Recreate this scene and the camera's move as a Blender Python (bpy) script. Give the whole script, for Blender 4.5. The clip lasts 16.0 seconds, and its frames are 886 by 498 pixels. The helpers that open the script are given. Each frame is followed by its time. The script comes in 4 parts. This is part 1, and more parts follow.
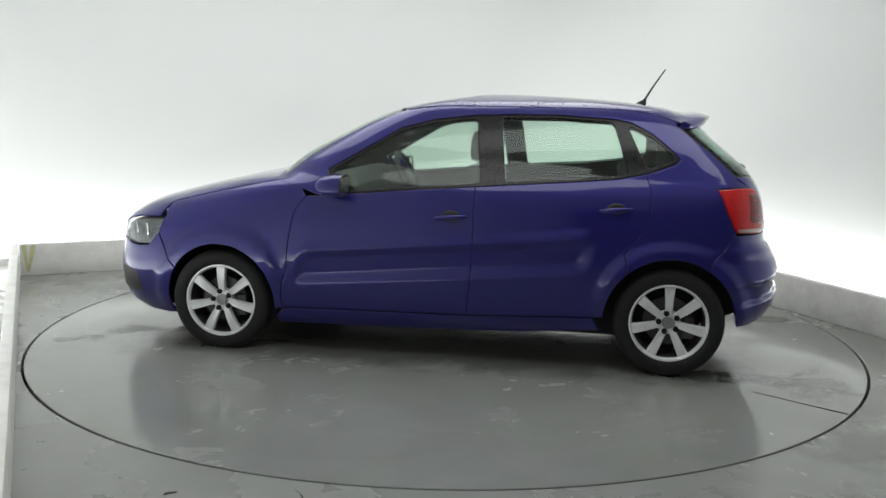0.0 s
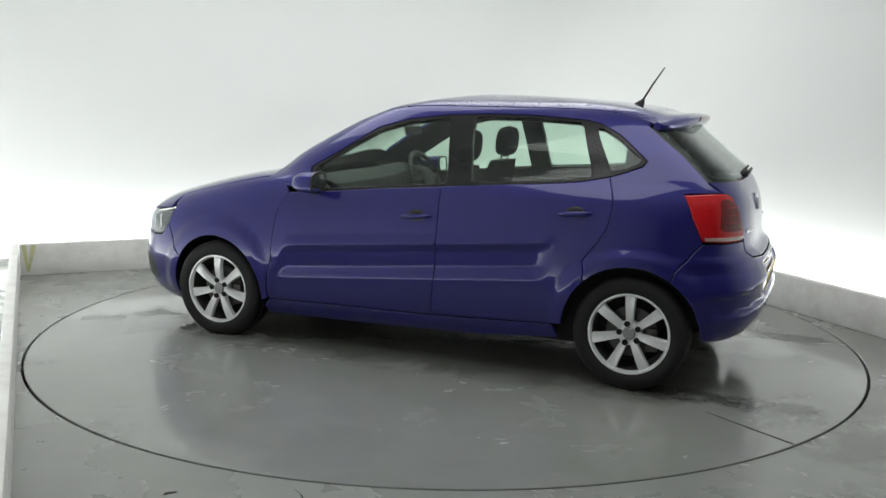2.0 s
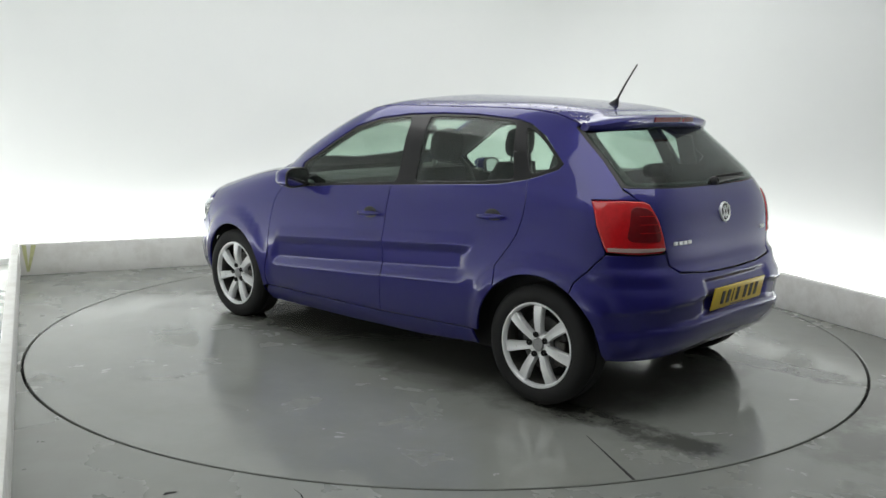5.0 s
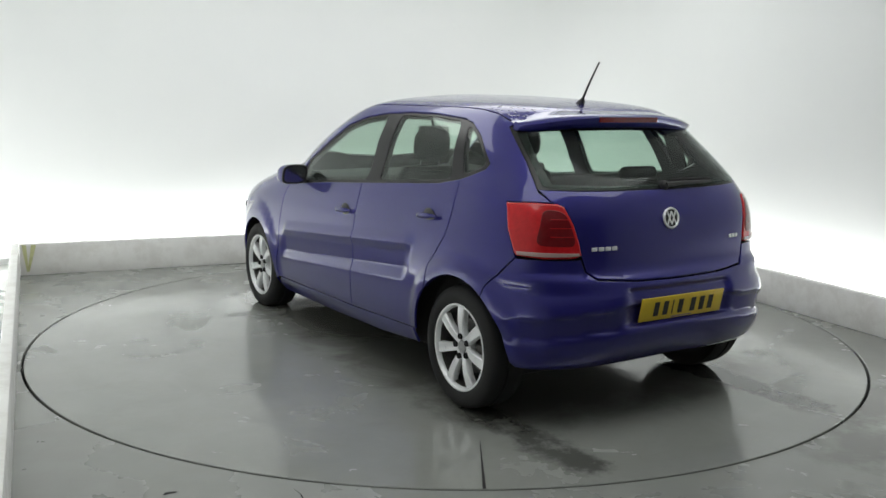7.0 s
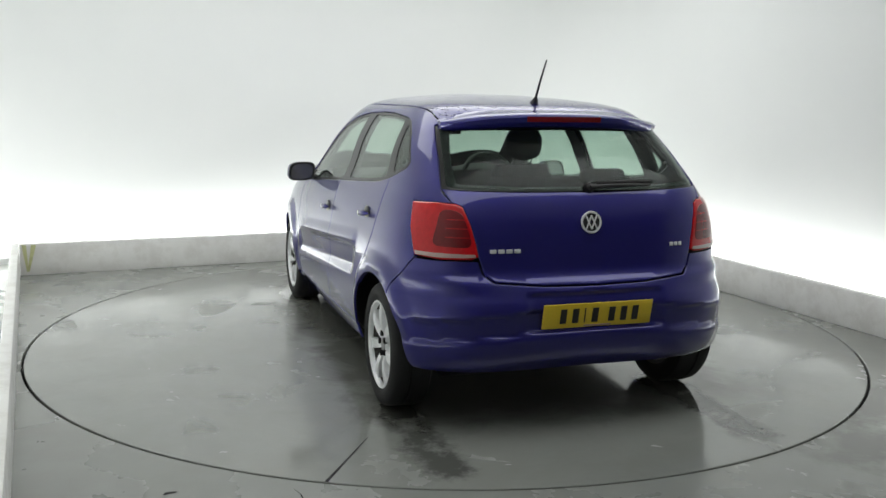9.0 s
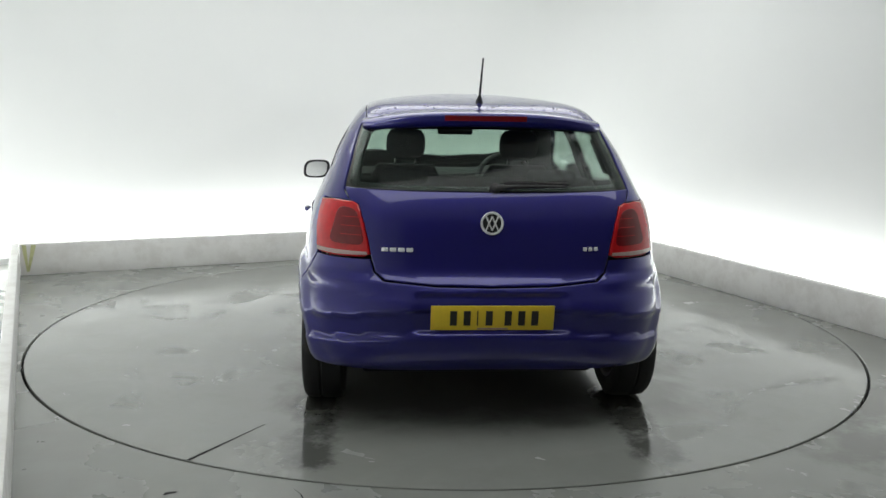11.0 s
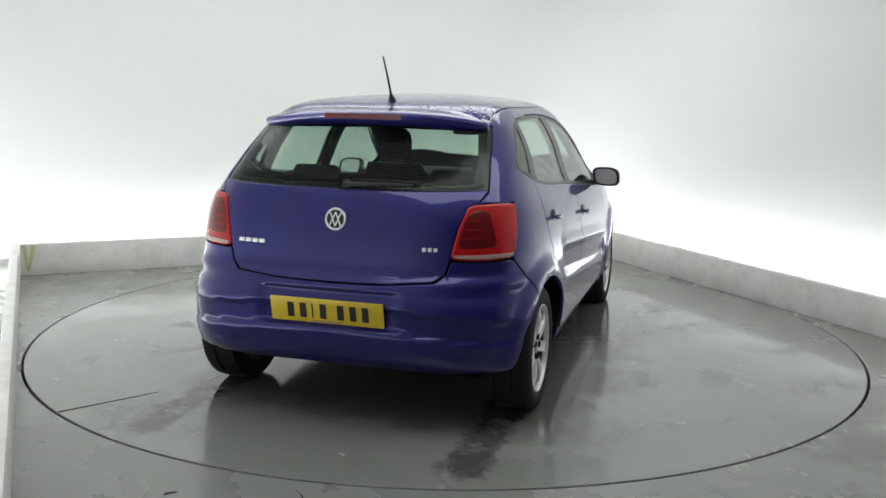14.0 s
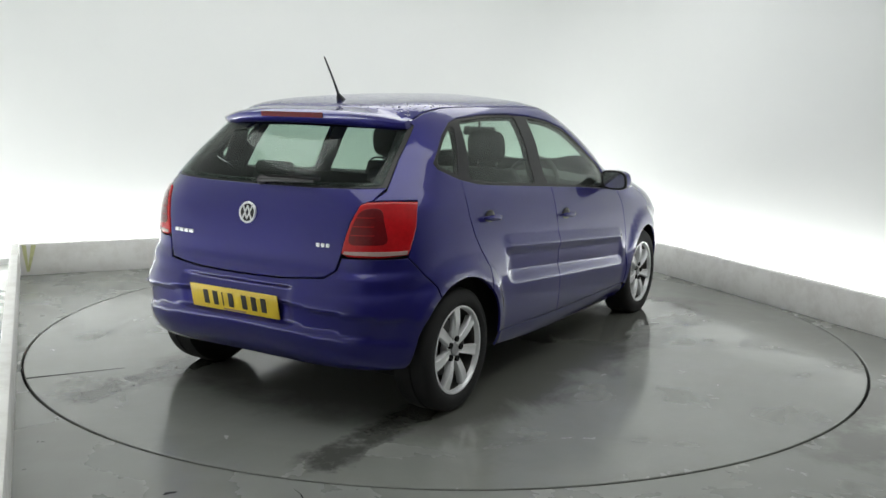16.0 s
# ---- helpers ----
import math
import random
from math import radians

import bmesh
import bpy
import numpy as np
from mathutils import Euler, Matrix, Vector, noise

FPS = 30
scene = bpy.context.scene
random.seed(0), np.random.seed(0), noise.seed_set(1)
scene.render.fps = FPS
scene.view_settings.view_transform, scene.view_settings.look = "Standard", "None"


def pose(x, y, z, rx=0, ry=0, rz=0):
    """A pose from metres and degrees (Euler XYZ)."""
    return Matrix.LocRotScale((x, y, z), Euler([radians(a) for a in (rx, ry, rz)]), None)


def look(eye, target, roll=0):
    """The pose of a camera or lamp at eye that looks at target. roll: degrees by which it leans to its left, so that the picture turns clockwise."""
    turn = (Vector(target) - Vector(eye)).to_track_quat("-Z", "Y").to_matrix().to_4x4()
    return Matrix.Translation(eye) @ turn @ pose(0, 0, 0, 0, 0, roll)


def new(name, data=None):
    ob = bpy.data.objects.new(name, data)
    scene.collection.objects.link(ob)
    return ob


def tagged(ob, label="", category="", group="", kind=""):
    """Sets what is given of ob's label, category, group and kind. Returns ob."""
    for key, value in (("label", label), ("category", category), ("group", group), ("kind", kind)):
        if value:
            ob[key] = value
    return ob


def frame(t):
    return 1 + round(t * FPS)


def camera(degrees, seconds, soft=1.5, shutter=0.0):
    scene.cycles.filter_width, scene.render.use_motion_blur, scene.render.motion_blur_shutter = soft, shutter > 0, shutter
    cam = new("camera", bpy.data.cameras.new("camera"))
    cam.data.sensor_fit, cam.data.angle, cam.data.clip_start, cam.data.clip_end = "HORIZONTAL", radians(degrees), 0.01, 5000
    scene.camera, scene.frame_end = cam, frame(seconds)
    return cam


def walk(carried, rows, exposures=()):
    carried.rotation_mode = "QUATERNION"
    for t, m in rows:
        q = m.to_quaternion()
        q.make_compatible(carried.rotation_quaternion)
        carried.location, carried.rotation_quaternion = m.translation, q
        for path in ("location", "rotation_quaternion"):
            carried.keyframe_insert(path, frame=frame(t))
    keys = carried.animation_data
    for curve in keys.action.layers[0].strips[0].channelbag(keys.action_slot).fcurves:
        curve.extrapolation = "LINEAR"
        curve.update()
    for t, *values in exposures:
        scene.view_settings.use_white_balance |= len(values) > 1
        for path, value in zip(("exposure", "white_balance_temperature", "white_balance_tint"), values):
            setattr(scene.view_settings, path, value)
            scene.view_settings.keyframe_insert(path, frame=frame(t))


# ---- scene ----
cam = camera(51.457, 16.0, soft=1.5)
EYE = (0.0, -5.6466, 1.4346)
AIM = (-0.0243, -0.0660, 0.5098)
walk(cam, [(0.0, look(EYE, AIM, 1.013)), (16.0, look(EYE, AIM, 1.013))], [(0.0, 0.0), (16.0, 0.0)])

# ---------------------------------------------------------------- light
# the studio stands at an angle to the camera: ACROSS runs from the left kerb to the right one, ALONG to the back
TURN = math.atan2(0.413, 0.911)
ROOM = pose(0, 0, 0, 0, 0, math.degrees(TURN))
LEFT, RIGHT, BACK, FRONT = -2.46, 2.445, 2.60, -5.6
WALL_L, WALL_R, WALL_B, WALL_F, CEIL = -3.05, 3.05, 3.20, -6.4, 3.1

world = bpy.data.worlds.new("studio")
scene.world = world
world.use_nodes = True
world.node_tree.nodes["Background"].inputs[0].default_value = (0.8, 0.85, 0.85, 1)
world.node_tree.nodes["Background"].inputs[1].default_value = 0.02


def area(name, m, sx, sy, watts, colour=(1, 1, 1), spread=180):
    lamp = bpy.data.lights.new(name, "AREA")
    lamp.shape, lamp.size, lamp.size_y, lamp.energy, lamp.color = "RECTANGLE", sx, sy, watts, colour
    lamp.spread = radians(spread)
    ob = new(name, lamp)
    ob.matrix_world = m
    return ob


COOL = (0.985, 1.0, 0.985)
# light troughs hidden behind the kerbs, low at the foot of the walls and turned up
TROUGH = 38
area("trough_light_back", ROOM @ pose(0.0, WALL_B - .12, .06, 174), 5.6, .12, TROUGH * 1.12, COOL)
area("trough_light_left", ROOM @ pose(WALL_L + .12, -.5, .06, 174, 0, 90), 6.0, .12, TROUGH * 1.36, COOL)
area("trough_light_right", ROOM @ pose(WALL_R - .12, -.5, .06, 174, 0, -90), 6.0, .12, TROUGH * 1.17, COOL)
# light boxes under the ceiling
area("ceiling_light_box_back", ROOM @ pose(0, 1.0, CEIL - .06), 4.4, 2.0, 57, COOL)
area("ceiling_light_box_front", ROOM @ pose(0, -2.2, CEIL - .06), 4.4, 1.4, 40, COOL)


# ---------------------------------------------------------------- materials
class Mat:
    """A node material with a few short ways to wire it."""

    def __init__(self, name, **values):
        self.mat = bpy.data.materials.new(name)
        self.mat.use_nodes = True
        self.tree = self.mat.node_tree
        self.bsdf = self.tree.nodes["Principled BSDF"]
        for key, value in values.items():
            self.put(key.replace("_", " "), value)

    def put(self, key, value):
        key = {"Base": "Base Color", "Coat": "Coat Weight", "Transmission": "Transmission Weight", "Specular": "Specular IOR Level"}.get(key, key)
        if hasattr(value, "is_output"):
            self.tree.links.new(value, self.bsdf.inputs[key])
        else:
            self.bsdf.inputs[key].default_value = (*value, 1) if isinstance(value, tuple) and len(value) == 3 else value

    def node(self, kind, **ins):
        n = self.tree.nodes.new(kind)
        for key, value in ins.items():
            k = int(key[1:]) if key[0] == "i" and key[1:].isdigit() else key.replace("_", " ")
            if hasattr(value, "is_output"):
                self.tree.links.new(value, n.inputs[k])
            else:
                n.inputs[k].default_value = (*value, 1) if isinstance(value, tuple) and len(value) == 3 and n.inputs[k].type == "RGBA" else value
        return n

    def place(self):
        return self.node("ShaderNodeTexCoord").outputs["Object"]

    def noise(self, scale, detail=4, rough=.55, at=None, distort=0.0):
        n = self.node("ShaderNodeTexNoise", Scale=scale, Detail=detail, Roughness=rough, Distortion=distort, Vector=at or self.place())
        return n.outputs["Fac"]

    def ramp(self, fac, *stops):
        n = self.node("ShaderNodeValToRGB", Fac=fac)
        while len(n.color_ramp.elements) < len(stops):
            n.color_ramp.elements.new(.5)
        for el, (p, col) in zip(n.color_ramp.elements, stops):
            el.position = p
            el.color = (*col, 1) if isinstance(col, tuple) else (col, col, col, 1)
        return n.outputs["Color"]

    def mix(self, fac, a, b):
        n = self.tree.nodes.new("ShaderNodeMix")
        n.data_type = "RGBA"
        for sock, value in ((n.inputs[0], fac), (n.inputs[6], a), (n.inputs[7], b)):
            if hasattr(value, "is_output"):
                self.tree.links.new(value, sock)
            else:
                sock.default_value = (*value, 1) if isinstance(value, tuple) else value
        return n.outputs[2]

    def math(self, op, a, b=0.0, c=0.0):
        n = self.tree.nodes.new("ShaderNodeMath")
        n.operation = op
        for sock, value in zip(n.inputs, (a, b, c)):
            if hasattr(value, "is_output"):
                self.tree.links.new(value, sock)
            else:
                sock.default_value = value
        return n.outputs[0]

    def bump(self, height, strength=.2, distance=.01):
        n = self.node("ShaderNodeBump", Height=height, Strength=strength, Distance=distance)
        self.tree.links.new(n.outputs[0], self.bsdf.inputs["Normal"])


def plain(name, col, rough=.5, metal=0.0, grain=60.0, vary=.12, bump=.0, **more):
    """A surface with slight unevenness of colour and gloss at two scales."""
    m = Mat(name, Metallic=metal, **more)
    both = m.math("ADD", m.math("MULTIPLY", m.noise(grain), .5), m.math("MULTIPLY", m.noise(grain * .08, 3), .5))
    lo, hi = tuple(c * (1 - vary) for c in col), tuple(min(1, c * (1 + vary)) for c in col)
    m.put("Base", m.ramp(both, (.35, lo), (.65, hi)))
    m.put("Roughness", m.math("MULTIPLY_ADD", both, .16, max(rough - .08, .01)))
    if bump:
        m.bump(m.noise(grain, 5), bump, .004)
    return m.mat


def paint_material():
    m = Mat("blue_metallic_paint", Metallic=.40, Roughness=.36, Coat=1.0, Specular=.05)
    flake = m.noise(900, 1)
    large = m.noise(2.5, 3)
    m.put("Base", m.mix(m.ramp(flake, (.4, 0.0), (.7, 1.0)), (.0140, .0129, .130), (.0225, .0208, .184)))
    m.put("Coat Roughness", m.math("MULTIPLY_ADD", large, .05, .02))
    m.put("Coat IOR", 1.5)
    return m.mat


def wet_paint_material():
    """The same paint beaded with water."""
    m = Mat("wet_blue_metallic_paint", Metallic=.25, Roughness=.30, Coat=1.0, Specular=.05, Base=(.0172, .0158, .156))
    at = m.place()
    v = m.node("ShaderNodeTexVoronoi", Scale=46.0, Vector=at, Randomness=1.0)
    drops = m.ramp(v.outputs["Distance"], (.18, 1.0), (.34, 0.0))
    some = m.ramp(m.noise(9, 4, .6, at), (.34, 0.0), (.48, 1.0))
    m.bump(m.math("MULTIPLY", drops, some), 1.0, .016)
    m.put("Coat Roughness", .03)
    n = m.tree.nodes["Bump"] if "Bump" in m.tree.nodes else None
    if n:
        m.tree.links.new(n.outputs[0], m.bsdf.inputs["Coat Normal"])
    return m.mat


def glass_material(name, tint, gleam=.028):
    m = Mat(name)
    out = m.tree.nodes["Material Output"]
    clear = m.node("ShaderNodeBsdfTransparent", Color=tint)
    gloss = m.node("ShaderNodeBsdfGlossy", Color=(1.0, 1.0, 1.0), Roughness=.02)
    facing = m.node("ShaderNodeLayerWeight", Blend=.5).outputs["Facing"]
    fres = m.math("MULTIPLY_ADD", m.math("POWER", facing, 5.0), .75, gleam)
    mix = m.node("ShaderNodeMixShader", i0=fres, i1=clear.outputs[0], i2=gloss.outputs[0])
    m.tree.links.new(mix.outputs[0], out.inputs[0])
    return m.mat


PAINT = paint_material()
WET_PAINT = wet_paint_material()
GLASS = glass_material("tinted_glass", (.83, .90, .855))
GLASS_REAR = glass_material("darker_tinted_glass", (.72, .79, .755), .012)
LENS_CLEAR = glass_material("clear_lens", (.95, .97, .97))
TRIM = plain("black_plastic_trim", (.012, .012, .013), .42, 0, 300, .2)
GLOSS_BLACK = plain("gloss_black_frame", (.009, .009, .010), .24, 0, 80, .15, Specular=.35)
RUBBER = plain("tyre_rubber", (.0055, .0055, .006), .75, 0, 220, .25, .15)
ALLOY = plain("silver_painted_alloy", (.80, .81, .82), .30, .30, 140, .05)
# metal of the calipers; also the painted shade inside the rims
DARK_METAL = plain("dark_brake_metal_and_rim_shade", (.10, .095, .09), .5, .7, 90, .3)
DISC_METAL = plain("brake_disc_steel", (.10, .10, .098), .45, .8, 200, .15)
BRIGHT = plain("bright_emblem_metal", (.82, .83, .84), .30, .5, 60, .04)
CHROME = plain("chrome", (.82, .83, .84), .10, 1.0, 60, .04)
LINER = plain("dark_liner", (.006, .006, .0065), .8, 0, 90, .3)
HEADLINER = plain("grey_headlining", (.20, .20, .19), .9, 0, 300, .1)
FABRIC = plain("charcoal_seat_fabric", (.028, .029, .031), .88, 0, 420, .3, .2)
DASH = plain("dark_grey_dashboard", (.010, .010, .0105), .6, 0, 380, .2, .1)
RED_LENS = plain("red_lamp_lens", (.44, .006, .010), .14, 0, 45, .18, Coat=.5, Specular=.3)
RED_DARK = plain("deep_red_lamp_lens", (.13, .003, .006), .16, 0, 45, .2, Coat=.5, Specular=.3)
PALE_LENS = plain("pale_lamp_lens", (.36, .25, .23), .15, 0, 60, .1, Coat=1.0)
PLATE_YELLOW = plain("yellow_plate", (.72, .52, .03), .35, 0, 90, .05)
INK = plain("plate_ink", (.015, .013, .01), .5)
STEEL_HEAD = plain("lamp_reflector", (.16, .165, .175), .22, .8)


def wall_material():
    m = Mat("white_studio_wall", Roughness=.75)
    n = m.noise(.9, 4)
    m.put("Base", m.ramp(n, (.3, (.775, .795, .785)), (.7, (.80, .815, .805))))
    m.bump(m.noise(160, 3), .05, .002)
    return m.mat


def kerb_material():
    m = Mat("painted_kerb_board", Roughness=.45)
    at = m.place()
    stains = m.ramp(m.noise(7, 6, .7, at), (.45, 0.0), (.62, 1.0))
    streak = m.ramp(m.noise(1.6, 5, .7, at), (.35, 0.0), (.75, 1.0))
    base = m.mix(streak, (.76, .755, .73), (.84, .84, .815))
    m.put("Base", m.mix(m.math("MULTIPLY", stains, .35), base, (.56, .54, .50)))
    m.put("Roughness", m.math("MULTIPLY_ADD", stains, .25, .35))
    m.bump(m.noise(60, 5), .12, .004)
    return m.mat


def floor_material(name, tracks):
    """Grey floor paint, worn and wet; tracks: the deck, with the water that the car brought in and painted shade under
    it.
    """
    m = Mat(name)
    at = m.place()
    wide = m.noise(.75, 5, .6, at, .4)
    mid = m.noise(3.2, 6, .62, at, .6)
    fine = m.noise(70, 4, .6, at)
    grey = m.mix(m.ramp(wide, (.3, 0.0), (.7, 1.0)), (.230, .242, .224), (.272, .283, .264))
    grey = m.mix(m.math("MULTIPLY", m.ramp(mid, (.45, 0.0), (.72, 1.0)), .35), grey, (.225, .220, .198))
    grey = m.mix(m.math("MULTIPLY", m.ramp(fine, (.55, 0.0), (.75, 1.0)), .15), grey, (.20, .20, .19))
    wet = m.ramp(m.noise(1.05, 6, .62, at, .8), (.40, 0.0), (.72, 1.0))
    # thin films of water, soft at their edges
    film = m.ramp(m.noise(1.3, 5, .55, at, .5), (.38, 0.0), (.66, 1.0))
    deep = m.ramp(m.noise(2.1, 5, .6, at, .7), (.42, 0.0), (.78, 1.0))
    if tracks:
        sep = m.node("ShaderNodeSeparateXYZ", Vector=at)
        x, y = sep.outputs[0], sep.outputs[1]
        ragged = m.math("MULTIPLY_ADD", m.noise(2.4, 6, .65, at, .5), .9, -.45)
        # ragged oblong of water dripped off the car, doubling as its painted shadow
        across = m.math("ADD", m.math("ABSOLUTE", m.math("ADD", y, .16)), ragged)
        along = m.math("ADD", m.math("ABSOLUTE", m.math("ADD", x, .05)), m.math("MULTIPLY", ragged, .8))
        drip_shade = m.math("MULTIPLY", m.ramp(m.math("MULTIPLY", across, .8), (.72, 1.0), (.90, 0.0)), m.ramp(m.math("MULTIPLY", along, .5), (.74, 1.0), (.90, 0.0)))
        # dark strips that the tyres left behind the car
        wob = m.math("MULTIPLY_ADD", m.noise(5, 5, .7, at), .26, -.13)
        side = m.math("ABSOLUTE", m.math("SUBTRACT", m.math("ABSOLUTE", m.math("ADD", y, wob)), .715))
        strip = m.ramp(side, (.06, 1.0), (.12, 0.0))
        back = m.math("MULTIPLY", m.math("ADD", x, m.math("MULTIPLY", wob, 1.4)), -1.0)
        here = m.math("MULTIPLY", m.ramp(m.math("MULTIPLY", back, .4), (.48, 0.0), (.53, 1.0)), m.ramp(m.math("MULTIPLY", back, .4), (.86, 1.0), (.90, 0.0)))
        spots = m.ramp(m.noise(6, 5, .7, at), (.32, 0.0), (.50, 1.0))
        track = m.math("MULTIPLY", m.math("MULTIPLY", strip, here), spots)
        # darker base under the car deepens its shadow as well as the wet
        grey = m.mix(m.math("MULTIPLY", drip_shade, .72), grey, (.075, .075, .064))
        grey = m.mix(m.math("MULTIPLY", track, .75), grey, (.014, .014, .012))
        wet = m.math("MAXIMUM", wet, m.math("MAXIMUM", track, drip_shade))
        # more water lies towards the rim
        off = m.node("ShaderNodeVectorMath", i0=at)
        off.operation = "LENGTH"
        rim = m.math("MULTIPLY", m.ramp(m.math("MULTIPLY", off.outputs["Value"], .4), (.38, 0.0), (.60, 1.0)), m.ramp(m.noise(2.6, 5, .6, at, .6), (.40, 0.0), (.52, 1.0)))
        film = m.math("MAXIMUM", film, rim)
        film = m.math("MAXIMUM", film, m.math("MAXIMUM", m.math("MULTIPLY", drip_shade, .75), track))
    else:
        # damp blots beside the turntable
        for cx, cy, r in ((1.80, -1.90, .12), (2.15, -1.35, .20)):
            away = m.node("ShaderNodeVectorMath", i0=at, i1=(cx, cy, 0.0))
            away.operation = "DISTANCE"
            ragged = m.math("ADD", away.outputs["Value"], m.math("MULTIPLY_ADD", m.noise(5, 5, .65, at), .9, -.45))
            blot = m.ramp(ragged, (r, 1.0), (r + .24, 0.0))
            grey = m.mix(m.math("MULTIPLY", blot, .65), grey, (.10, .10, .090))
            wet = m.math("MAXIMUM", wet, blot)
        film = m.math("MULTIPLY", film, .5)
    m.put("Base", m.mix(m.math("MULTIPLY", wet, .22), grey, (.150, .156, .142)))
    dry = m.math("MULTIPLY_ADD", wet, -.10, m.math("MULTIPLY_ADD", mid, .10, .30))
    m.put("Roughness", m.math("MULTIPLY", dry, m.math("MULTIPLY_ADD", film, -.64, 1.0)))
    m.put("Specular", m.math("MULTIPLY_ADD", film, .38, .48))
    ripple = m.math("MULTIPLY", m.noise(13, 3, .55, at), m.math("MULTIPLY", m.math("MULTIPLY", film, deep), 1.1))
    hgt = m.math("ADD", m.math("MULTIPLY", fine, .012), m.math("ADD", ripple, m.math("MULTIPLY", m.noise(6, 2, .5, at), .08)))
    m.bump(hgt, .12, .01)
    return m.mat


WALL = wall_material()
KERB = kerb_material()
# dark version of the wall: dimness of the front end put into colour
DIM_WALL = plain("darkened_front_wall", (.14, .14, .14), .8, 0, 20, .1)
FLOOR = floor_material("worn_grey_floor_paint", False)
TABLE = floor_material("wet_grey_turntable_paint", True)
CEILING = plain("white_ceiling", (.7, .7, .69), .8, 0, 30, .03)
GAP = plain("dark_gap", (.01, .01, .01), .9)


# ---------------------------------------------------------------- mesh helpers
def mesh_object(name, verts, faces, mat, parent=None, label="", mats=(), slots=None, smooth=True, normals=None):
    me = bpy.data.meshes.new(name)
    me.from_pydata([tuple(map(float, v)) for v in verts], [], [tuple(map(int, f)) for f in faces])
    for x in (mat, *mats):
        me.materials.append(x)
    if slots is not None:
        me.polygons.foreach_set("material_index", slots)
    me.polygons.foreach_set("use_smooth", [smooth] * len(me.polygons))
    me.update()
    if normals is not None:
        me.normals_split_custom_set(normals)
    ob = new(name, me)
    if parent:
        ob.parent = parent
    if label:
        ob["label"] = label
    return ob


def part(name, bm, material, parent, label="", smooth=True, sharp=35):
    """Links a bmesh as one mesh object under a thing or a part."""
    me = bpy.data.meshes.new(name)
    bmesh.ops.recalc_face_normals(bm, faces=bm.faces[:])
    bm.to_mesh(me)
    bm.free()
    for x in (material if isinstance(material, (list, tuple)) else [material]):
        me.materials.append(x)
    if smooth:
        me.polygons.foreach_set("use_smooth", [True] * len(me.polygons))
        me.set_sharp_from_angle(angle=radians(sharp))
    ob = new(name, me)
    if parent:
        ob.parent = parent
    if label:
        ob["label"] = label
    return ob


def box(bm, m, sx, sy, sz, bevel=0.0, seg=2):
    """A bevelled block of these sizes about the pose m."""
    made = bmesh.ops.create_cube(bm, size=1.0, matrix=m @ Matrix.Diagonal((sx, sy, sz, 1)))
    if bevel:
        edges = list({e for v in made["verts"] for e in v.link_edges})
        bmesh.ops.bevel(bm, geom=edges, offset=bevel, segments=seg, profile=.5, affect="EDGES")


def lathe(bm, profile, m=Matrix(), n=48, closed=False):
    """Turns (radius, height) pairs about the z axis of m."""
    rings = []
    for r, h in profile:
        rings.append([bm.verts.new(m @ Vector((r * math.cos(2 * math.pi * i / n), r * math.sin(2 * math.pi * i / n), h))) for i in range(n)])
    pairs = list(zip(rings, rings[1:])) + ([(rings[-1], rings[0])] if closed else [])
    for a, b in pairs:
        for i in range(n):
            bm.faces.new((a[i], a[(i + 1) % n], b[(i + 1) % n], b[i]))
    return rings


def loft(bm, rings, cap=True):
    """Skins closed rings of equal length."""
    made = [[bm.verts.new(p) for p in ring] for ring in rings]
    n = len(made[0])
    for a, b in zip(made, made[1:]):
        for i in range(n):
            bm.faces.new((a[i], a[(i + 1) % n], b[(i + 1) % n], b[i]))
    if cap:
        bm.faces.new(made[0][::-1])
        bm.faces.new(made[-1])
    return made


def tube(bm, points, radius, n=10):
    """A round bar along a line of points; radius may be one number or one a point."""
    pts = [Vector(p) for p in points]
    radii = radius if isinstance(radius, (list, tuple)) else [radius] * len(pts)
    rings = []
    for i, (p, r) in enumerate(zip(pts, radii)):
        d = (pts[min(i + 1, len(pts) - 1)] - pts[max(i - 1, 0)]).normalized()
        q = d.to_track_quat("Z", "Y").to_matrix()
        rings.append([p + q @ Vector((r * math.cos(2 * math.pi * k / n), r * math.sin(2 * math.pi * k / n), 0)) for k in range(n)])
    loft(bm, rings)


def rounded(pts, r=.03, seg=4):
    """A closed outline with its corners rounded; a point (x, y, r) carries its own radius."""
    out, n = [], len(pts)
    for i in range(n):
        p, a, b = (np.array(pts[k % n][:2], float) for k in (i, i - 1, i + 1))
        rr = pts[i][2] if len(pts[i]) > 2 else r
        da, db = np.linalg.norm(a - p), np.linalg.norm(b - p)
        if rr <= 0:
            out.append(p)
            continue
        s, e = p + (a - p) * min(rr / da, .45), p + (b - p) * min(rr / db, .45)
        for k in range(seg + 1):
            t = k / seg
            out.append(s * (1 - t) ** 2 + 2 * p * t * (1 - t) + e * t * t)
    return np.array(out)


def resample(poly, gap):
    out = []
    for a, b in zip(poly, np.roll(poly, -1, 0)):
        k = max(1, int(math.ceil(np.linalg.norm(b - a) / gap)))
        out += [a + (b - a) * i / k for i in range(k)]
    return np.array(out)


def within(poly, pts):
    """Even-odd test of points against an outline."""
    x, y = pts[:, 0], pts[:, 1]
    inside = np.zeros(len(pts), bool)
    for (x0, y0), (x1, y1) in zip(poly, np.roll(poly, -1, 0)):
        if y0 == y1:
            continue
        cross = ((y0 > y) != (y1 > y)) & (x < (x1 - x0) * (y - y0) / (y1 - y0) + x0)
        inside ^= cross
    return inside


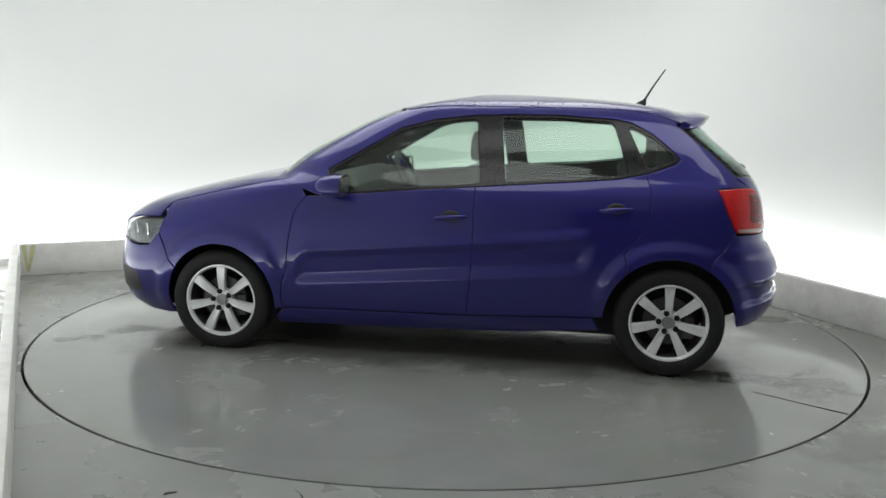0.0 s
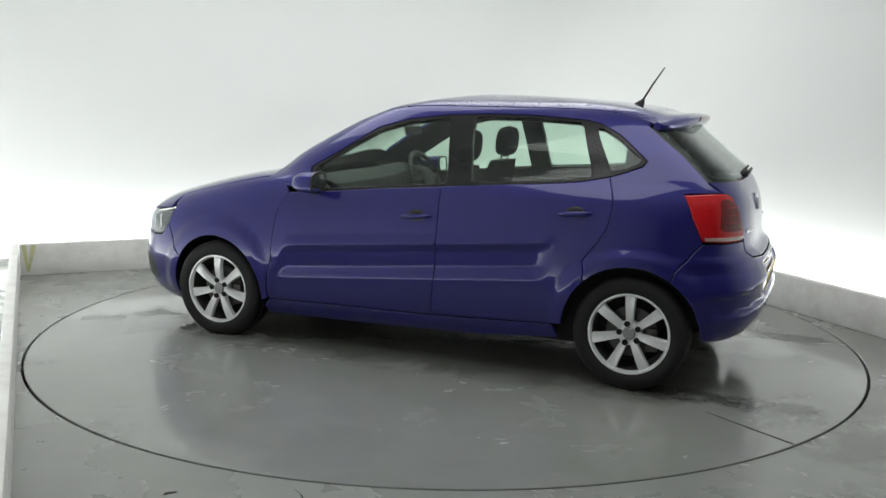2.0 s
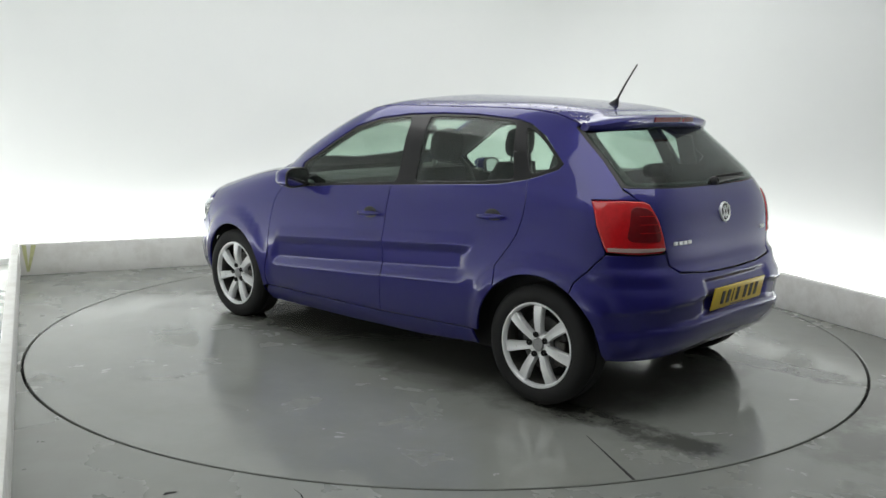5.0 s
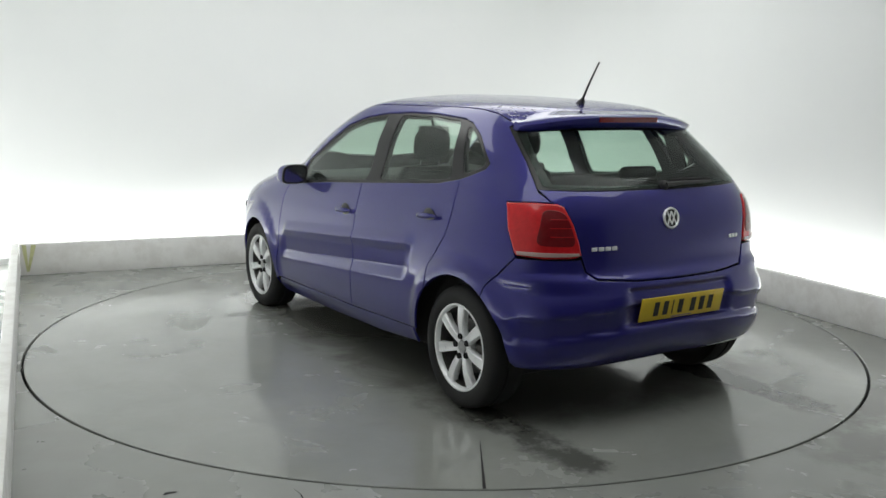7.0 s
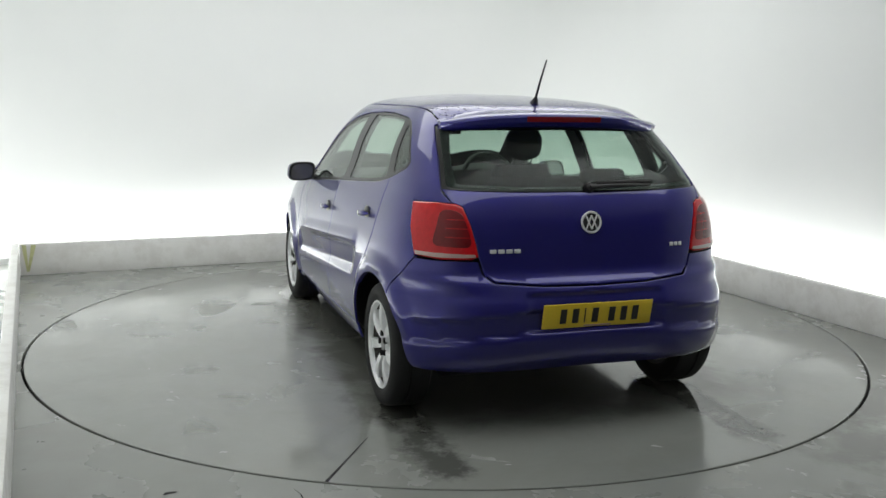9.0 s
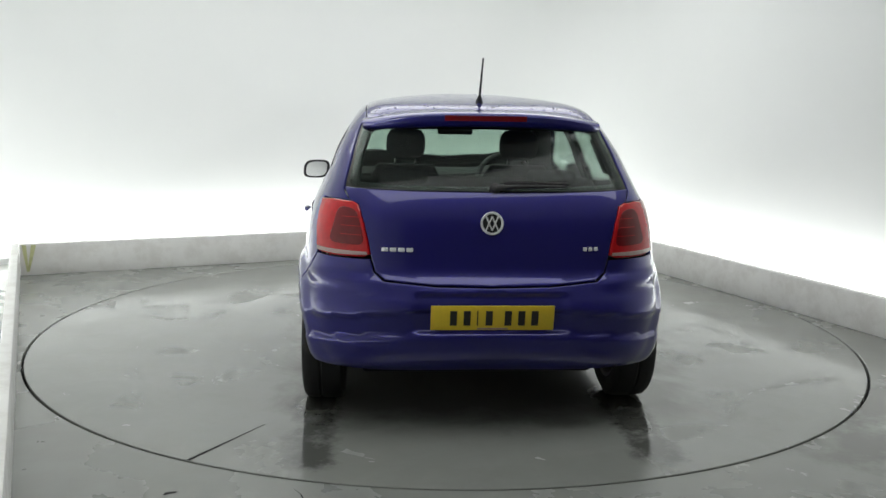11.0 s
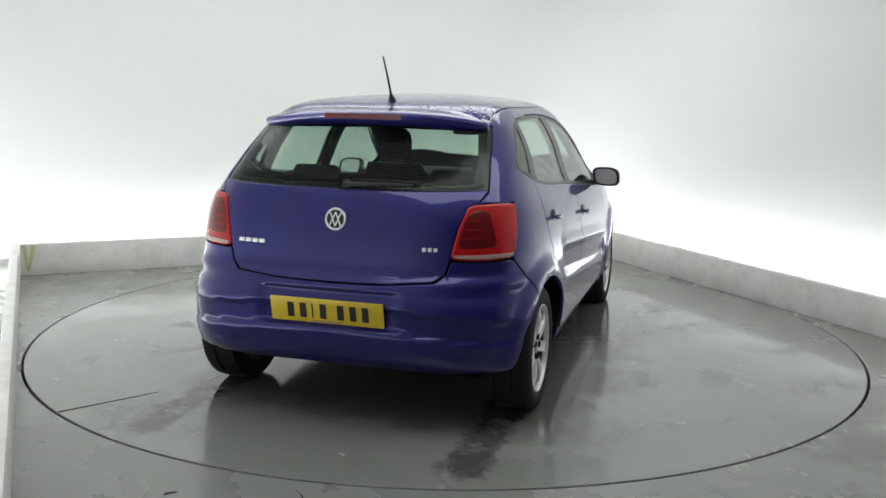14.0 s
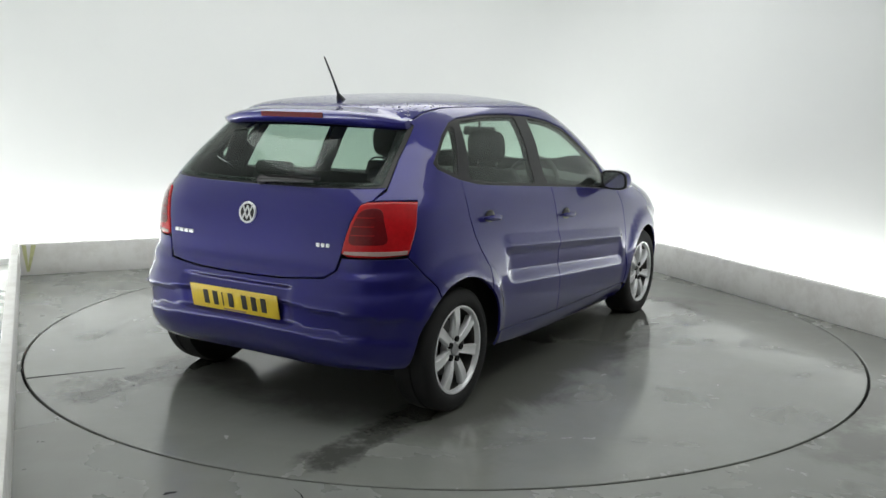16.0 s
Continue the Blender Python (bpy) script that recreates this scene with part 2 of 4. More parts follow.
def shrink(poly, d):
    """Moves an outline inwards by d."""
    poly = np.asarray(poly, float)
    a, b = np.roll(poly, 1, 0), np.roll(poly, -1, 0)
    area2 = np.sum(poly[:, 0] * b[:, 1] - b[:, 0] * poly[:, 1])
    t1, t2 = poly - a, b - poly
    t1 /= np.maximum(np.linalg.norm(t1, axis=1), 1e-9)[:, None]
    t2 /= np.maximum(np.linalg.norm(t2, axis=1), 1e-9)[:, None]
    n = np.stack([-(t1 + t2)[:, 1], (t1 + t2)[:, 0]], 1)
    n /= np.maximum(np.linalg.norm(n, axis=1), 1e-9)[:, None]
    return poly + n * d * (1 if area2 > 0 else -1)


def side_outline(pts, r=.03, seg=4):
    """An outline in (x, z) on the car's flank, brought to the wrapped sheet."""
    q = resample(rounded(pts, r, seg), .03)
    return flank(q[:, 0], q[:, 1])


def rear_outline(pts, r=.03, seg=4):
    q = resample(rounded(pts, r, seg), .03)
    uz = stern(np.abs(q[:, 0]), q[:, 1])
    uz[:, 0] *= np.where(q[:, 0] < 0, -1, 1)
    return uz


def front_outline(pts, r=.03, seg=4):
    q = resample(rounded(pts, r, seg), .03)
    uz = bow(np.abs(q[:, 0]), q[:, 1])
    uz[:, 0] *= np.where(q[:, 0] < 0, -1, 1)
    return uz


def panel(name, mat, parent, outline, holes=(), grid=.035, thick=.010, rise=0.0, side=1, gap=.0014, label="", inner=None, lift=None, round_edge=.004, creases=()):
    """A curved sheet of the body: an outline on the wrapped sheet (or seen from above) brought to the skin, with thickness."""
    lift = lift or (lambda q: sheet(q[:, 0], q[:, 1]))
    outer = shrink(resample(np.asarray(outline, float), grid), gap)
    loops = [outer] + [shrink(resample(np.asarray(h, float), grid), -gap) for h in holes]
    rims = [shrink(outer, round_edge)] + [shrink(h, -round_edge) for h in loops[1:]] if round_edge else []
    lo, hi = outer.min(0), outer.max(0)
    gx, gy = np.meshgrid(np.arange(lo[0], hi[0], grid), np.arange(lo[1], hi[1], grid * .8))
    gx = gx + (np.arange(gx.shape[0]) % 2)[:, None] * grid * .5
    pts = np.stack([gx.ravel(), gy.ravel()], 1)
    keep = within(shrink(outer, grid * .3 + round_edge), pts)
    for h in loops[1:]:
        keep &= ~within(shrink(h, -grid * .3 - round_edge), pts)
    coords, edges, n = [], [], 0
    for lp in loops + rims:
        edges += [(n + i, n + (i + 1) % len(lp)) for i in range(len(lp))]
        coords += [tuple(p) for p in lp]
        n += len(lp)
    edge_count = sum(len(lp) for lp in loops)
    for line in creases:
        line = np.asarray(line, float)
        line = line[within(shrink(outer, .008), line)]
        edges += [(n + i, n + i + 1) for i in range(len(line) - 1)]
        coords += [tuple(p) for p in line]
        n += len(line)
    coords += [tuple(p) for p in pts[keep]]
    vs, _, fs, origin, _, _ = delaunay_2d_cdt([Vector(c) for c in coords], edges, [], 0, 1e-7)
    uv = np.array([tuple(v) for v in vs])
    tri = np.array([f for f in fs if len(f) == 3])
    mid = uv[tri].mean(1)
    ok = within(outer, mid)
    for h in loops[1:]:
        ok &= ~within(h, mid)
    tri = tri[ok]
    used = np.unique(tri)
    remap = -np.ones(len(uv), int)
    remap[used] = np.arange(len(used))
    tri, uv = remap[tri], uv[used]
    drop = np.array([any(o < edge_count for o in origin[i]) for i in used])
    P = lift(uv)
    N = skin_normal(P * np.array([1, 1, 1]))
    P = P + N * rise - N * (drop * round_edge * .55)[:, None]
    # turned normals along the rolled edge
    e1, e2 = P[tri[:, 1]] - P[tri[:, 0]], P[tri[:, 2]] - P[tri[:, 0]]
    wrong = (np.cross(e1, e2) * N[tri].mean(1)).sum(1) < 0
    tri[wrong] = tri[wrong][:, ::-1]
    count = {}
    for a, b, c in tri:
        for e in ((a, b), (b, c), (c, a)):
            count[e] = 1
    border = [e for e in count if (e[1], e[0]) not in count]
    m = len(P)
    Q = P - N * thick
    if side < 0:
        P, Q, N = P * (1, -1, 1), Q * (1, -1, 1), N * (1, -1, 1)
    faces = [tuple(t) for t in tri] + [(a + m, c + m, b + m) for a, b, c in tri] + [(b, a, a + m, b + m) for a, b in border]
    if side < 0:
        faces = [f[::-1] for f in faces]
    V = np.concatenate([P, Q])
    bend = {}
    for a, b in border:
        d = P[b] - P[a]
        o = np.cross(d, N[a]) * (1 if side > 0 else -1)
        o = o / max(np.linalg.norm(o), 1e-9)
        for k in (a, b):
            bend[k] = bend.get(k, 0) + o
    loops_n = []
    outer_n = N.copy()
    if round_edge:
        for k, o in bend.items():
            v = N[k] + .8 * o / max(np.linalg.norm(o), 1e-9)
            outer_n[k] = v / np.linalg.norm(v)
    for k, f in enumerate(faces):
        if k < len(tri):
            loops_n += [tuple(outer_n[i]) for i in f]
        elif k < 2 * len(tri):
            loops_n += [tuple(-N[i - m]) for i in f]
        else:
            a, b, c = V[f[0]], V[f[1]], V[f[2]]
            w = np.cross(b - a, c - a)
            w = w / max(np.linalg.norm(w), 1e-12)
            loops_n += [tuple(w)] * len(f)
    slots = [0] * len(tri) + [1 if inner else 0] * len(tri) + [0] * len(border)
    return mesh_object(name, V, faces, mat, parent, label, [inner] if inner else [], slots, True, loops_n)


from mathutils.geometry import delaunay_2d_cdt


# ---------------------------------------------------------------- the shape of the car body
ZT = 1.453
XC = -0.2


def pchip(xs, ys):
    """Monotone cubic curve through a few control values."""
    xs, ys = np.array(xs, float), np.array(ys, float)
    if xs[0] > xs[-1]:
        xs, ys = xs[::-1], ys[::-1]
    h = np.diff(xs)
    d = np.diff(ys) / h
    m = np.zeros(len(xs))
    for i in range(1, len(xs) - 1):
        if d[i - 1] * d[i] > 0:
            w1, w2 = 2 * h[i] + h[i - 1], h[i] + 2 * h[i - 1]
            m[i] = (w1 + w2) / (w1 / d[i - 1] + w2 / d[i])
    m[0], m[-1] = d[0], d[-1]

    def f(x):
        x = np.clip(np.asarray(x, float), xs[0], xs[-1])
        i = np.clip(np.searchsorted(xs, x) - 1, 0, len(xs) - 2)
        t = (x - xs[i]) / h[i]
        return (ys[i] * (1 + 2 * t) * (1 - t) ** 2 + m[i] * h[i] * t * (1 - t) ** 2
                + ys[i + 1] * t * t * (3 - 2 * t) + m[i + 1] * h[i] * t * t * (t - 1))
    return f


def by_height(zs, vs):
    """A curve over height, spaced so that it closes roundly at the roof's crown."""
    g = pchip([math.sqrt(max(ZT - z, 0)) for z in zs], vs)
    return lambda z: g(np.sqrt(np.maximum(ZT - np.asarray(z, float), 0)))


# nose, tail and half width of the body over height
nose = by_height([.15, .22, .30, .45, .60, .68, .74, .80, .86, .92, .96, .985, 1.02, 1.10, 1.20, 1.30, 1.36, 1.40, 1.425, 1.441, ZT],
                 [1.98, 2.06, 2.085, 2.095, 2.085, 2.05, 1.96, 1.83, 1.62, 1.36, 1.15, .98, .91, .79, .62, .44, .30, .15, .01, -.10, -.2])
tail = by_height([.15, .22, .28, .34, .40, .44, .455, .475, .545, .565, .60, .66, .70, .78, .90, 1.0, 1.05, 1.15, 1.25, 1.33, 1.36, 1.385, 1.405, 1.425, 1.441, ZT],
                 [-1.60, -1.70, -1.80, -1.86, -1.89, -1.897, -1.893, -1.876, -1.878, -1.893, -1.882, -1.845, -1.81, -1.80, -1.775, -1.74, -1.71, -1.61, -1.50,
                  -1.415, -1.345, -1.25, -1.12, -.93, -.68, -.2])
half = by_height([.15, .22, .32, .45, .58, .72, .84, .93, .98, 1.03, 1.10, 1.20, 1.30, 1.35, 1.385, 1.41, 1.432, ZT],
                 [.74, .785, .815, .832, .84, .842, .836, .82, .80, .775, .745, .695, .635, .595, .545, .478, .34, 0.0])


# small corrections of these curves over height, and how square the plan is at the tail and at the nose
TRIM_TAIL = [.055, .050, .046, .051, .042, .052, .066, .076]
TRIM_HALF = [.017, .009, -.016, -.034, -.034, -.020, -.016]
TRIM_NOSE = [-.030, -.056, -.037, -.016, .038, .076, .060, .034]
SQUARE_TAIL = [3.4, 4.1, 4.6, 5.0]
SQUARE_NOSE = [3.6, 4.0, 4.1]


def trims():
    global tail_trim, half_trim, nose_trim, tail_square, nose_square
    tail_trim = pchip([.25, .42, .58, .75, .92, 1.06, 1.2, 1.34], TRIM_TAIL)
    half_trim = pchip([.25, .5, .75, .95, 1.08, 1.2, 1.32], TRIM_HALF)
    nose_trim = pchip([.4, .6, .72, .86, .97, 1.08, 1.2, 1.34], TRIM_NOSE)
    tail_square = pchip([.4, .8, 1.03, 1.3], SQUARE_TAIL)
    nose_square = pchip([.5, .9, 1.2], SQUARE_NOSE)


trims()


def step(v, lo, hi):
    t = np.clip((v - lo) / (hi - lo), 0, 1)
    return t * t * (3 - 2 * t)


def width(x, z):
    """Half width with wheel-arch flares and the hollow band along the doors."""
    w = half(z) + half_trim(z) * step(z, 1.42, 1.33)
    for hx in (-1.235, 1.235):
        r = np.hypot(x - hx, z - .29)
        w = w + .022 * step(r, .45, .37) * step(z, .1, .3) * step(np.abs(x), .78, .95)
    zs = z + .085 * x
    reach = step(x, -.86 + .25 * (.645 - zs), -.76 + .25 * (.645 - zs)) * step(x, .775 + .3 * (.645 - zs), .70 + .3 * (.645 - zs))
    cut = np.where(zs > .53, np.clip((.648 - zs) / .118, 0, 1) ** .85, step(zs, .45, .53))
    w = w - .016 * cut * reach + .011 * reach * np.where(zs > .648, 1 - step(zs, .648, .715), step(zs, .60, .648))
    return w


def skin(x, y, z):
    """Below zero inside the body."""
    w = np.maximum(width(x, z), 1e-4)
    front = x > XC
    droop = z + .063 * (np.abs(y) / .75) ** 2 * step(z, .68, .60) * step(z, .2, .3)
    rear = XC - tail(droop) - tail_trim(z) * step(z, 1.42, 1.34) - .016 * step(np.abs(y), .345, .285) * step(z, .450, .466) * step(z, .630, .608)
    a = np.where(front, nose(z) + nose_trim(z) * step(z, 1.42, 1.34) - XC, rear)
    a = np.maximum(a, 1e-4)
    dx = np.abs(x - XC) / a
    return np.abs(y / w) ** np.where(front, nose_square(z), tail_square(z)) + dx ** np.where(front, 5.8, 8.0) - 1


def root(fun, lo, hi, n=46):
    lo, hi = np.array(lo, float), np.array(hi, float)
    for _ in range(n):
        mid = (lo + hi) / 2
        inside = fun(mid) < 0
        lo, hi = np.where(inside, mid, lo), np.where(inside, hi, mid)
    return (lo + hi) / 2


def wrap_point(phi, z):
    """The skin at an angle round the car's middle (0 at the tail, pi at the nose)."""
    phi, z = np.asarray(phi, float), np.asarray(z, float)
    cx, sy = -np.cos(phi), np.sin(phi)
    r = root(lambda r: skin(XC + r * cx, r * sy, z), np.zeros_like(phi), np.full_like(phi, 2.6))
    return np.stack([XC + r * cx, r * sy, z], -1)


def skin_normal(P):
    e = 1e-4
    g = np.stack([(skin(P[:, 0] + e * (i == 0), P[:, 1] + e * (i == 1), P[:, 2] + e * (i == 2))
                   - skin(P[:, 0] - e * (i == 0), P[:, 1] - e * (i == 1), P[:, 2] - e * (i == 2))) for i in range(3)], -1)
    return g / np.maximum(np.linalg.norm(g, axis=1), 1e-9)[:, None]


# arc length round the waist, so that the wrapped sheet is nearly true to scale
_phi = np.linspace(0, math.pi, 2001)
_ring = wrap_point(_phi, np.full(2001, .75))
_arc = np.concatenate([[0], np.cumsum(np.linalg.norm(np.diff(_ring, axis=0), axis=1))])


def sheet(u, z):
    """From the wrapped sheet (u along the waist, left side positive) to the skin."""
    u = np.asarray(u, float)
    P = wrap_point(np.interp(np.abs(u), _arc, _phi), z)
    P[..., 1] *= np.where(u < 0, -1, 1)
    return P


def unroll(P):
    P = np.asarray(P, float)
    phi = np.arctan2(np.abs(P[..., 1]), -(P[..., 0] - XC))
    return np.stack([np.interp(phi, _phi, _arc) * np.where(P[..., 1] < 0, -1, 1), P[..., 2]], -1)


def flank(x, z):
    """(u, z) of the side at length x."""
    x, z = np.asarray(x, float), np.asarray(z, float)
    y = root(lambda y: skin(x, y, z), np.zeros(np.broadcast(x, z).shape), np.ones(np.broadcast(x, z).shape))
    return unroll(np.stack(np.broadcast_arrays(x, y, z), -1))


def stern(y, z):
    y, z = np.asarray(y, float), np.asarray(z, float)
    s = np.broadcast(y, z).shape
    x = root(lambda d: skin(XC - d, y, z), np.zeros(s), np.full(s, 2.2))
    return unroll(np.stack(np.broadcast_arrays(XC - x, y, z), -1))


def bow(y, z):
    y, z = np.asarray(y, float), np.asarray(z, float)
    s = np.broadcast(y, z).shape
    x = root(lambda d: skin(XC + d, y, z), np.zeros(s), np.full(s, 2.6))
    return unroll(np.stack(np.broadcast_arrays(XC + x, y, z), -1))


def lid(x, y):
    """The skin from above."""
    x, y = np.asarray(x, float), np.asarray(y, float)
    z = root(lambda z: skin(x, y, z), np.full(x.shape, .45), np.full(x.shape, ZT))
    return np.stack([x, y, z], -1)


# ---------------------------------------------------------------- the studio
def room_mesh(name, verts, faces, mat, label, category, smooth=False):
    ob = mesh_object(name, [ROOM @ Vector(v) for v in verts], faces, mat, smooth=smooth)
    return tagged(ob, label, category, kind="structure")


TABLE_R = 2.4285


def build_floor():
    n, verts, faces = 180, [], []
    rings = [(TABLE_R + .013, -.03), (TABLE_R + .013, -.004), (TABLE_R + .016, 0), (3.4, 0), (5.5, 0), (11, 0)]
    for r, z in rings:
        verts += [(r * math.cos(2 * math.pi * i / n), r * math.sin(2 * math.pi * i / n), z) for i in range(n)]
    for k in range(len(rings) - 1):
        faces += [(k * n + i, k * n + (i + 1) % n, (k + 1) * n + (i + 1) % n, (k + 1) * n + i) for i in range(n)]
    room_mesh("floor", verts, faces, FLOOR, "worn grey painted concrete floor, damp in places", "floor")
    bm = bmesh.new()
    bmesh.ops.create_circle(bm, cap_ends=True, radius=TABLE_R + .1, segments=64, matrix=Matrix.Translation((0, 0, -.03)))
    tagged(part("pit_floor", bm, GAP, None), "dark pit under the turntable", "pit", kind="structure")


def build_table():
    base = tagged(new("turntable"), "round grey turntable flush with the floor, wet", "turntable")
    bm = bmesh.new()
    lathe(bm, [(TABLE_R, -.03), (TABLE_R, -.003), (TABLE_R - .003, 0), (1.6, 0), (.8, 0), (.02, 0)], n=180)
    bmesh.ops.contextual_create(bm, geom=[e for e in bm.edges if e.is_boundary and e.verts[0].co.length < .1])
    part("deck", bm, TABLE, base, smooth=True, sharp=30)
    # the seam of the deck's plate
    bm = bmesh.new()
    a, b = Vector((-2.115, 1.185, .0005)), Vector((-1.72, .93, .0005))
    d = (b - a)
    m = Matrix.Translation((a + b) / 2) @ d.to_track_quat("X", "Z").to_matrix().to_4x4()
    vs = [(-.5 * d.length, -.006), (-.5 * d.length, .006), (.1 * d.length, .003), (.5 * d.length, .0008), (.5 * d.length, -.0008), (.1 * d.length, -.003)]
    top = [bm.verts.new(m @ Vector((x, y, .0012))) for x, y in vs]
    low = [bm.verts.new(m @ Vector((x, y * 1.3, -.004))) for x, y in vs]
    bm.faces.new(top)
    for i in range(6):
        bm.faces.new((top[i], top[(i + 1) % 6], low[(i + 1) % 6], low[i]))
    part("seam", bm, GAP, base, "dark open seam in the deck")
    return base


def kerb(name, x0, y0, x1, y1, label):
    bm = bmesh.new()
    box(bm, ROOM @ pose((x0 + x1) / 2, (y0 + y1) / 2, .124), abs(x1 - x0), abs(y1 - y0), .248, .006)
    return tagged(part(name, bm, KERB, None), label, "kerb", kind="structure")


def build_kerbs():
    t = .055
    kerb("kerb_left", LEFT - t, FRONT, LEFT, BACK + t, "low white-painted kerb board, scuffed and stained")
    kerb("kerb_back", LEFT + .002, BACK, RIGHT - .002, BACK + t, "low white-painted kerb board with a yellow stain at its end")
    kerb("kerb_right", RIGHT, FRONT, RIGHT + t, BACK + t, "low white-painted kerb board, scuffed and stained")
    # a yellow smear at the corner
    verts, faces = [], []
    for k, (x, w) in enumerate(((.035, .018), (.105, .02))):
        lean = .045 if k else -.02
        for i in range(7):
            z = .25 - .035 * i
            f = .9 - .09 * i
            verts += [(LEFT + x - lean * i / 6 - w * f, BACK - .0035, z - .008), (LEFT + x - lean * i / 6 + w * f, BACK - .0035, z - .008)]
        faces += [(14 * k + 2 * i, 14 * k + 2 * i + 1, 14 * k + 2 * i + 3, 14 * k + 2 * i + 2) for i in range(6)]
    smear = plain("yellow_stain", (.52, .53, .28), .5, 0, 30, .2)
    verts = [ROOM @ Vector(v) for v in verts]
    tagged(mesh_object("stain", verts, faces, smear, smooth=False), "faded yellow smear on the white kerb", "stain")


def build_walls():
    """White walls with rounded corners behind the light troughs, in one ring with thickness; the front end is darkened.
    """
    r, seg = .7, 10
    line = []
    for cx, cy, a0 in ((WALL_R - r, WALL_B - r, 0), (WALL_L + r, WALL_B - r, 90), (WALL_L + r, WALL_F + r, 180), (WALL_R - r, WALL_F + r, 270)):
        line += [(cx + r * math.cos(radians(a0 + 90 * i / seg)), cy + r * math.sin(radians(a0 + 90 * i / seg))) for i in range(seg + 1)]
    n = len(line)
    mid = np.mean(line, 0)
    out = [tuple(np.array(p) + (np.array(p) - mid) / np.linalg.norm(np.array(p) - mid) * .12) for p in line]
    verts = [(x, y, z) for z in (0, CEIL) for x, y in line] + [(x, y, z) for z in (0, CEIL) for x, y in out]
    faces = []
    for i in range(n):
        j = (i + 1) % n
        faces += [(i, n + i, n + j, j), (2 * n + i, 2 * n + j, 3 * n + j, 3 * n + i), (n + i, 3 * n + i, 3 * n + j, n + j)]
    ob = room_mesh("wall", verts, faces, WALL, "plain white studio wall with rounded corners, its unseen front coloured dark for dimness", "wall", True)
    # unseen front end gets the dark copy, so reflections of it stay dim
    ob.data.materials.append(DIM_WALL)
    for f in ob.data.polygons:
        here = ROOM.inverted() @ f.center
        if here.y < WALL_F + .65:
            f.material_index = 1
    ob.data.set_sharp_from_angle(angle=radians(40))
    cv = [(x, y, CEIL + z) for z in (.002, .1) for x, y in ((WALL_L - .2, WALL_F - .2), (WALL_R + .2, WALL_F - .2), (WALL_R + .2, WALL_B + .2), (WALL_L - .2, WALL_B + .2))]
    room_mesh("ceiling", cv, [(0, 1, 2, 3), (7, 6, 5, 4), (0, 4, 5, 1), (1, 5, 6, 2), (2, 6, 7, 3), (3, 7, 4, 0)], CEILING, "white studio ceiling", "ceiling")


def build_floor_marks():
    """A short crack and a dark chip in the paint before the turntable."""
    for name, pts, w, label in (("floor_crack", [(-.545, -2.46), (-.515, -2.50), (-.50, -2.54), (-.455, -2.60), (-.45, -2.66)], .004, "thin crack in the grey floor paint"),
                                ("floor_chip", [(-1.005, -2.53), (-.995, -2.515), (-.98, -2.508), (-.965, -2.50)], .011, "small dark chip in the grey floor paint")):
        bm = bmesh.new()
        n = len(pts)
        for i, (x, y) in enumerate(pts):
            f = math.sin(math.pi * (i + .6) / (n + .2))
            bm.verts.new((x - w * f, y + w * .5 * f, .0012))
            bm.verts.new((x + w * f, y - w * .5 * f, .0012))
        bm.verts.ensure_lookup_table()
        for i in range(n - 1):
            bm.faces.new([bm.verts[k] for k in (2 * i, 2 * i + 1, 2 * i + 3, 2 * i + 2)])
        tagged(part(name, bm, GAP, None), label, "floor mark")


build_floor()
build_kerbs()
build_walls()
build_floor_marks()
turntable = build_table()


# ---------------------------------------------------------------- the car: x forward, y to its left, origin on the ground between the axles
car = tagged(new("car"), "dark blue five-door hatchback with silver alloy wheels on the turntable", "car")
HUB_F, HUB_R, ARCH = 1.235, -1.235, .340
HUB_Z = {HUB_F: .276, HUB_R: .289}


def arc(cx, a0, a1, n=9):
    r = ARCH - (.014 if cx > 0 else 0)
    turns = [radians(a0 + (a1 - a0) * i / (n - 1)) for i in range(n)]
    return [(cx + r * math.cos(a), HUB_Z[cx] + r * math.sin(a), 0) for a in turns]


def uz(fn, pts):
    """Points given in one view, brought to the wrapped sheet with no rounding."""
    q = np.array([p[:2] for p in pts], float)
    return fn(q[:, 0], q[:, 1])


def fine(poly):
    return resample(np.asarray(poly, float), .03)


def both(poly):
    """An outline on the left half, given from the middle outwards and back to the middle, closed by its mirror image."""
    poly = np.asarray(poly, float)
    other = poly[::-1].copy()
    other[:, 0] *= -1
    return np.concatenate([poly, other])


WAIST = float(_arc[-1])


def turned(poly):
    """An outline that crosses the nose, measured from the nose instead of the tail; and its way back."""
    poly = np.asarray(poly, float)
    return np.stack([np.where(poly[:, 0] < 0, -1, 1) * (WAIST - np.abs(poly[:, 0])), poly[:, 1]], 1)


def from_nose(q):
    return sheet(np.where(q[:, 0] < 0, -1, 1) * (WAIST - np.abs(q[:, 0])), q[:, 1])


def seam_y(x):
    return .705 - .05 * ((np.asarray(x) - .85) / .8) ** 2


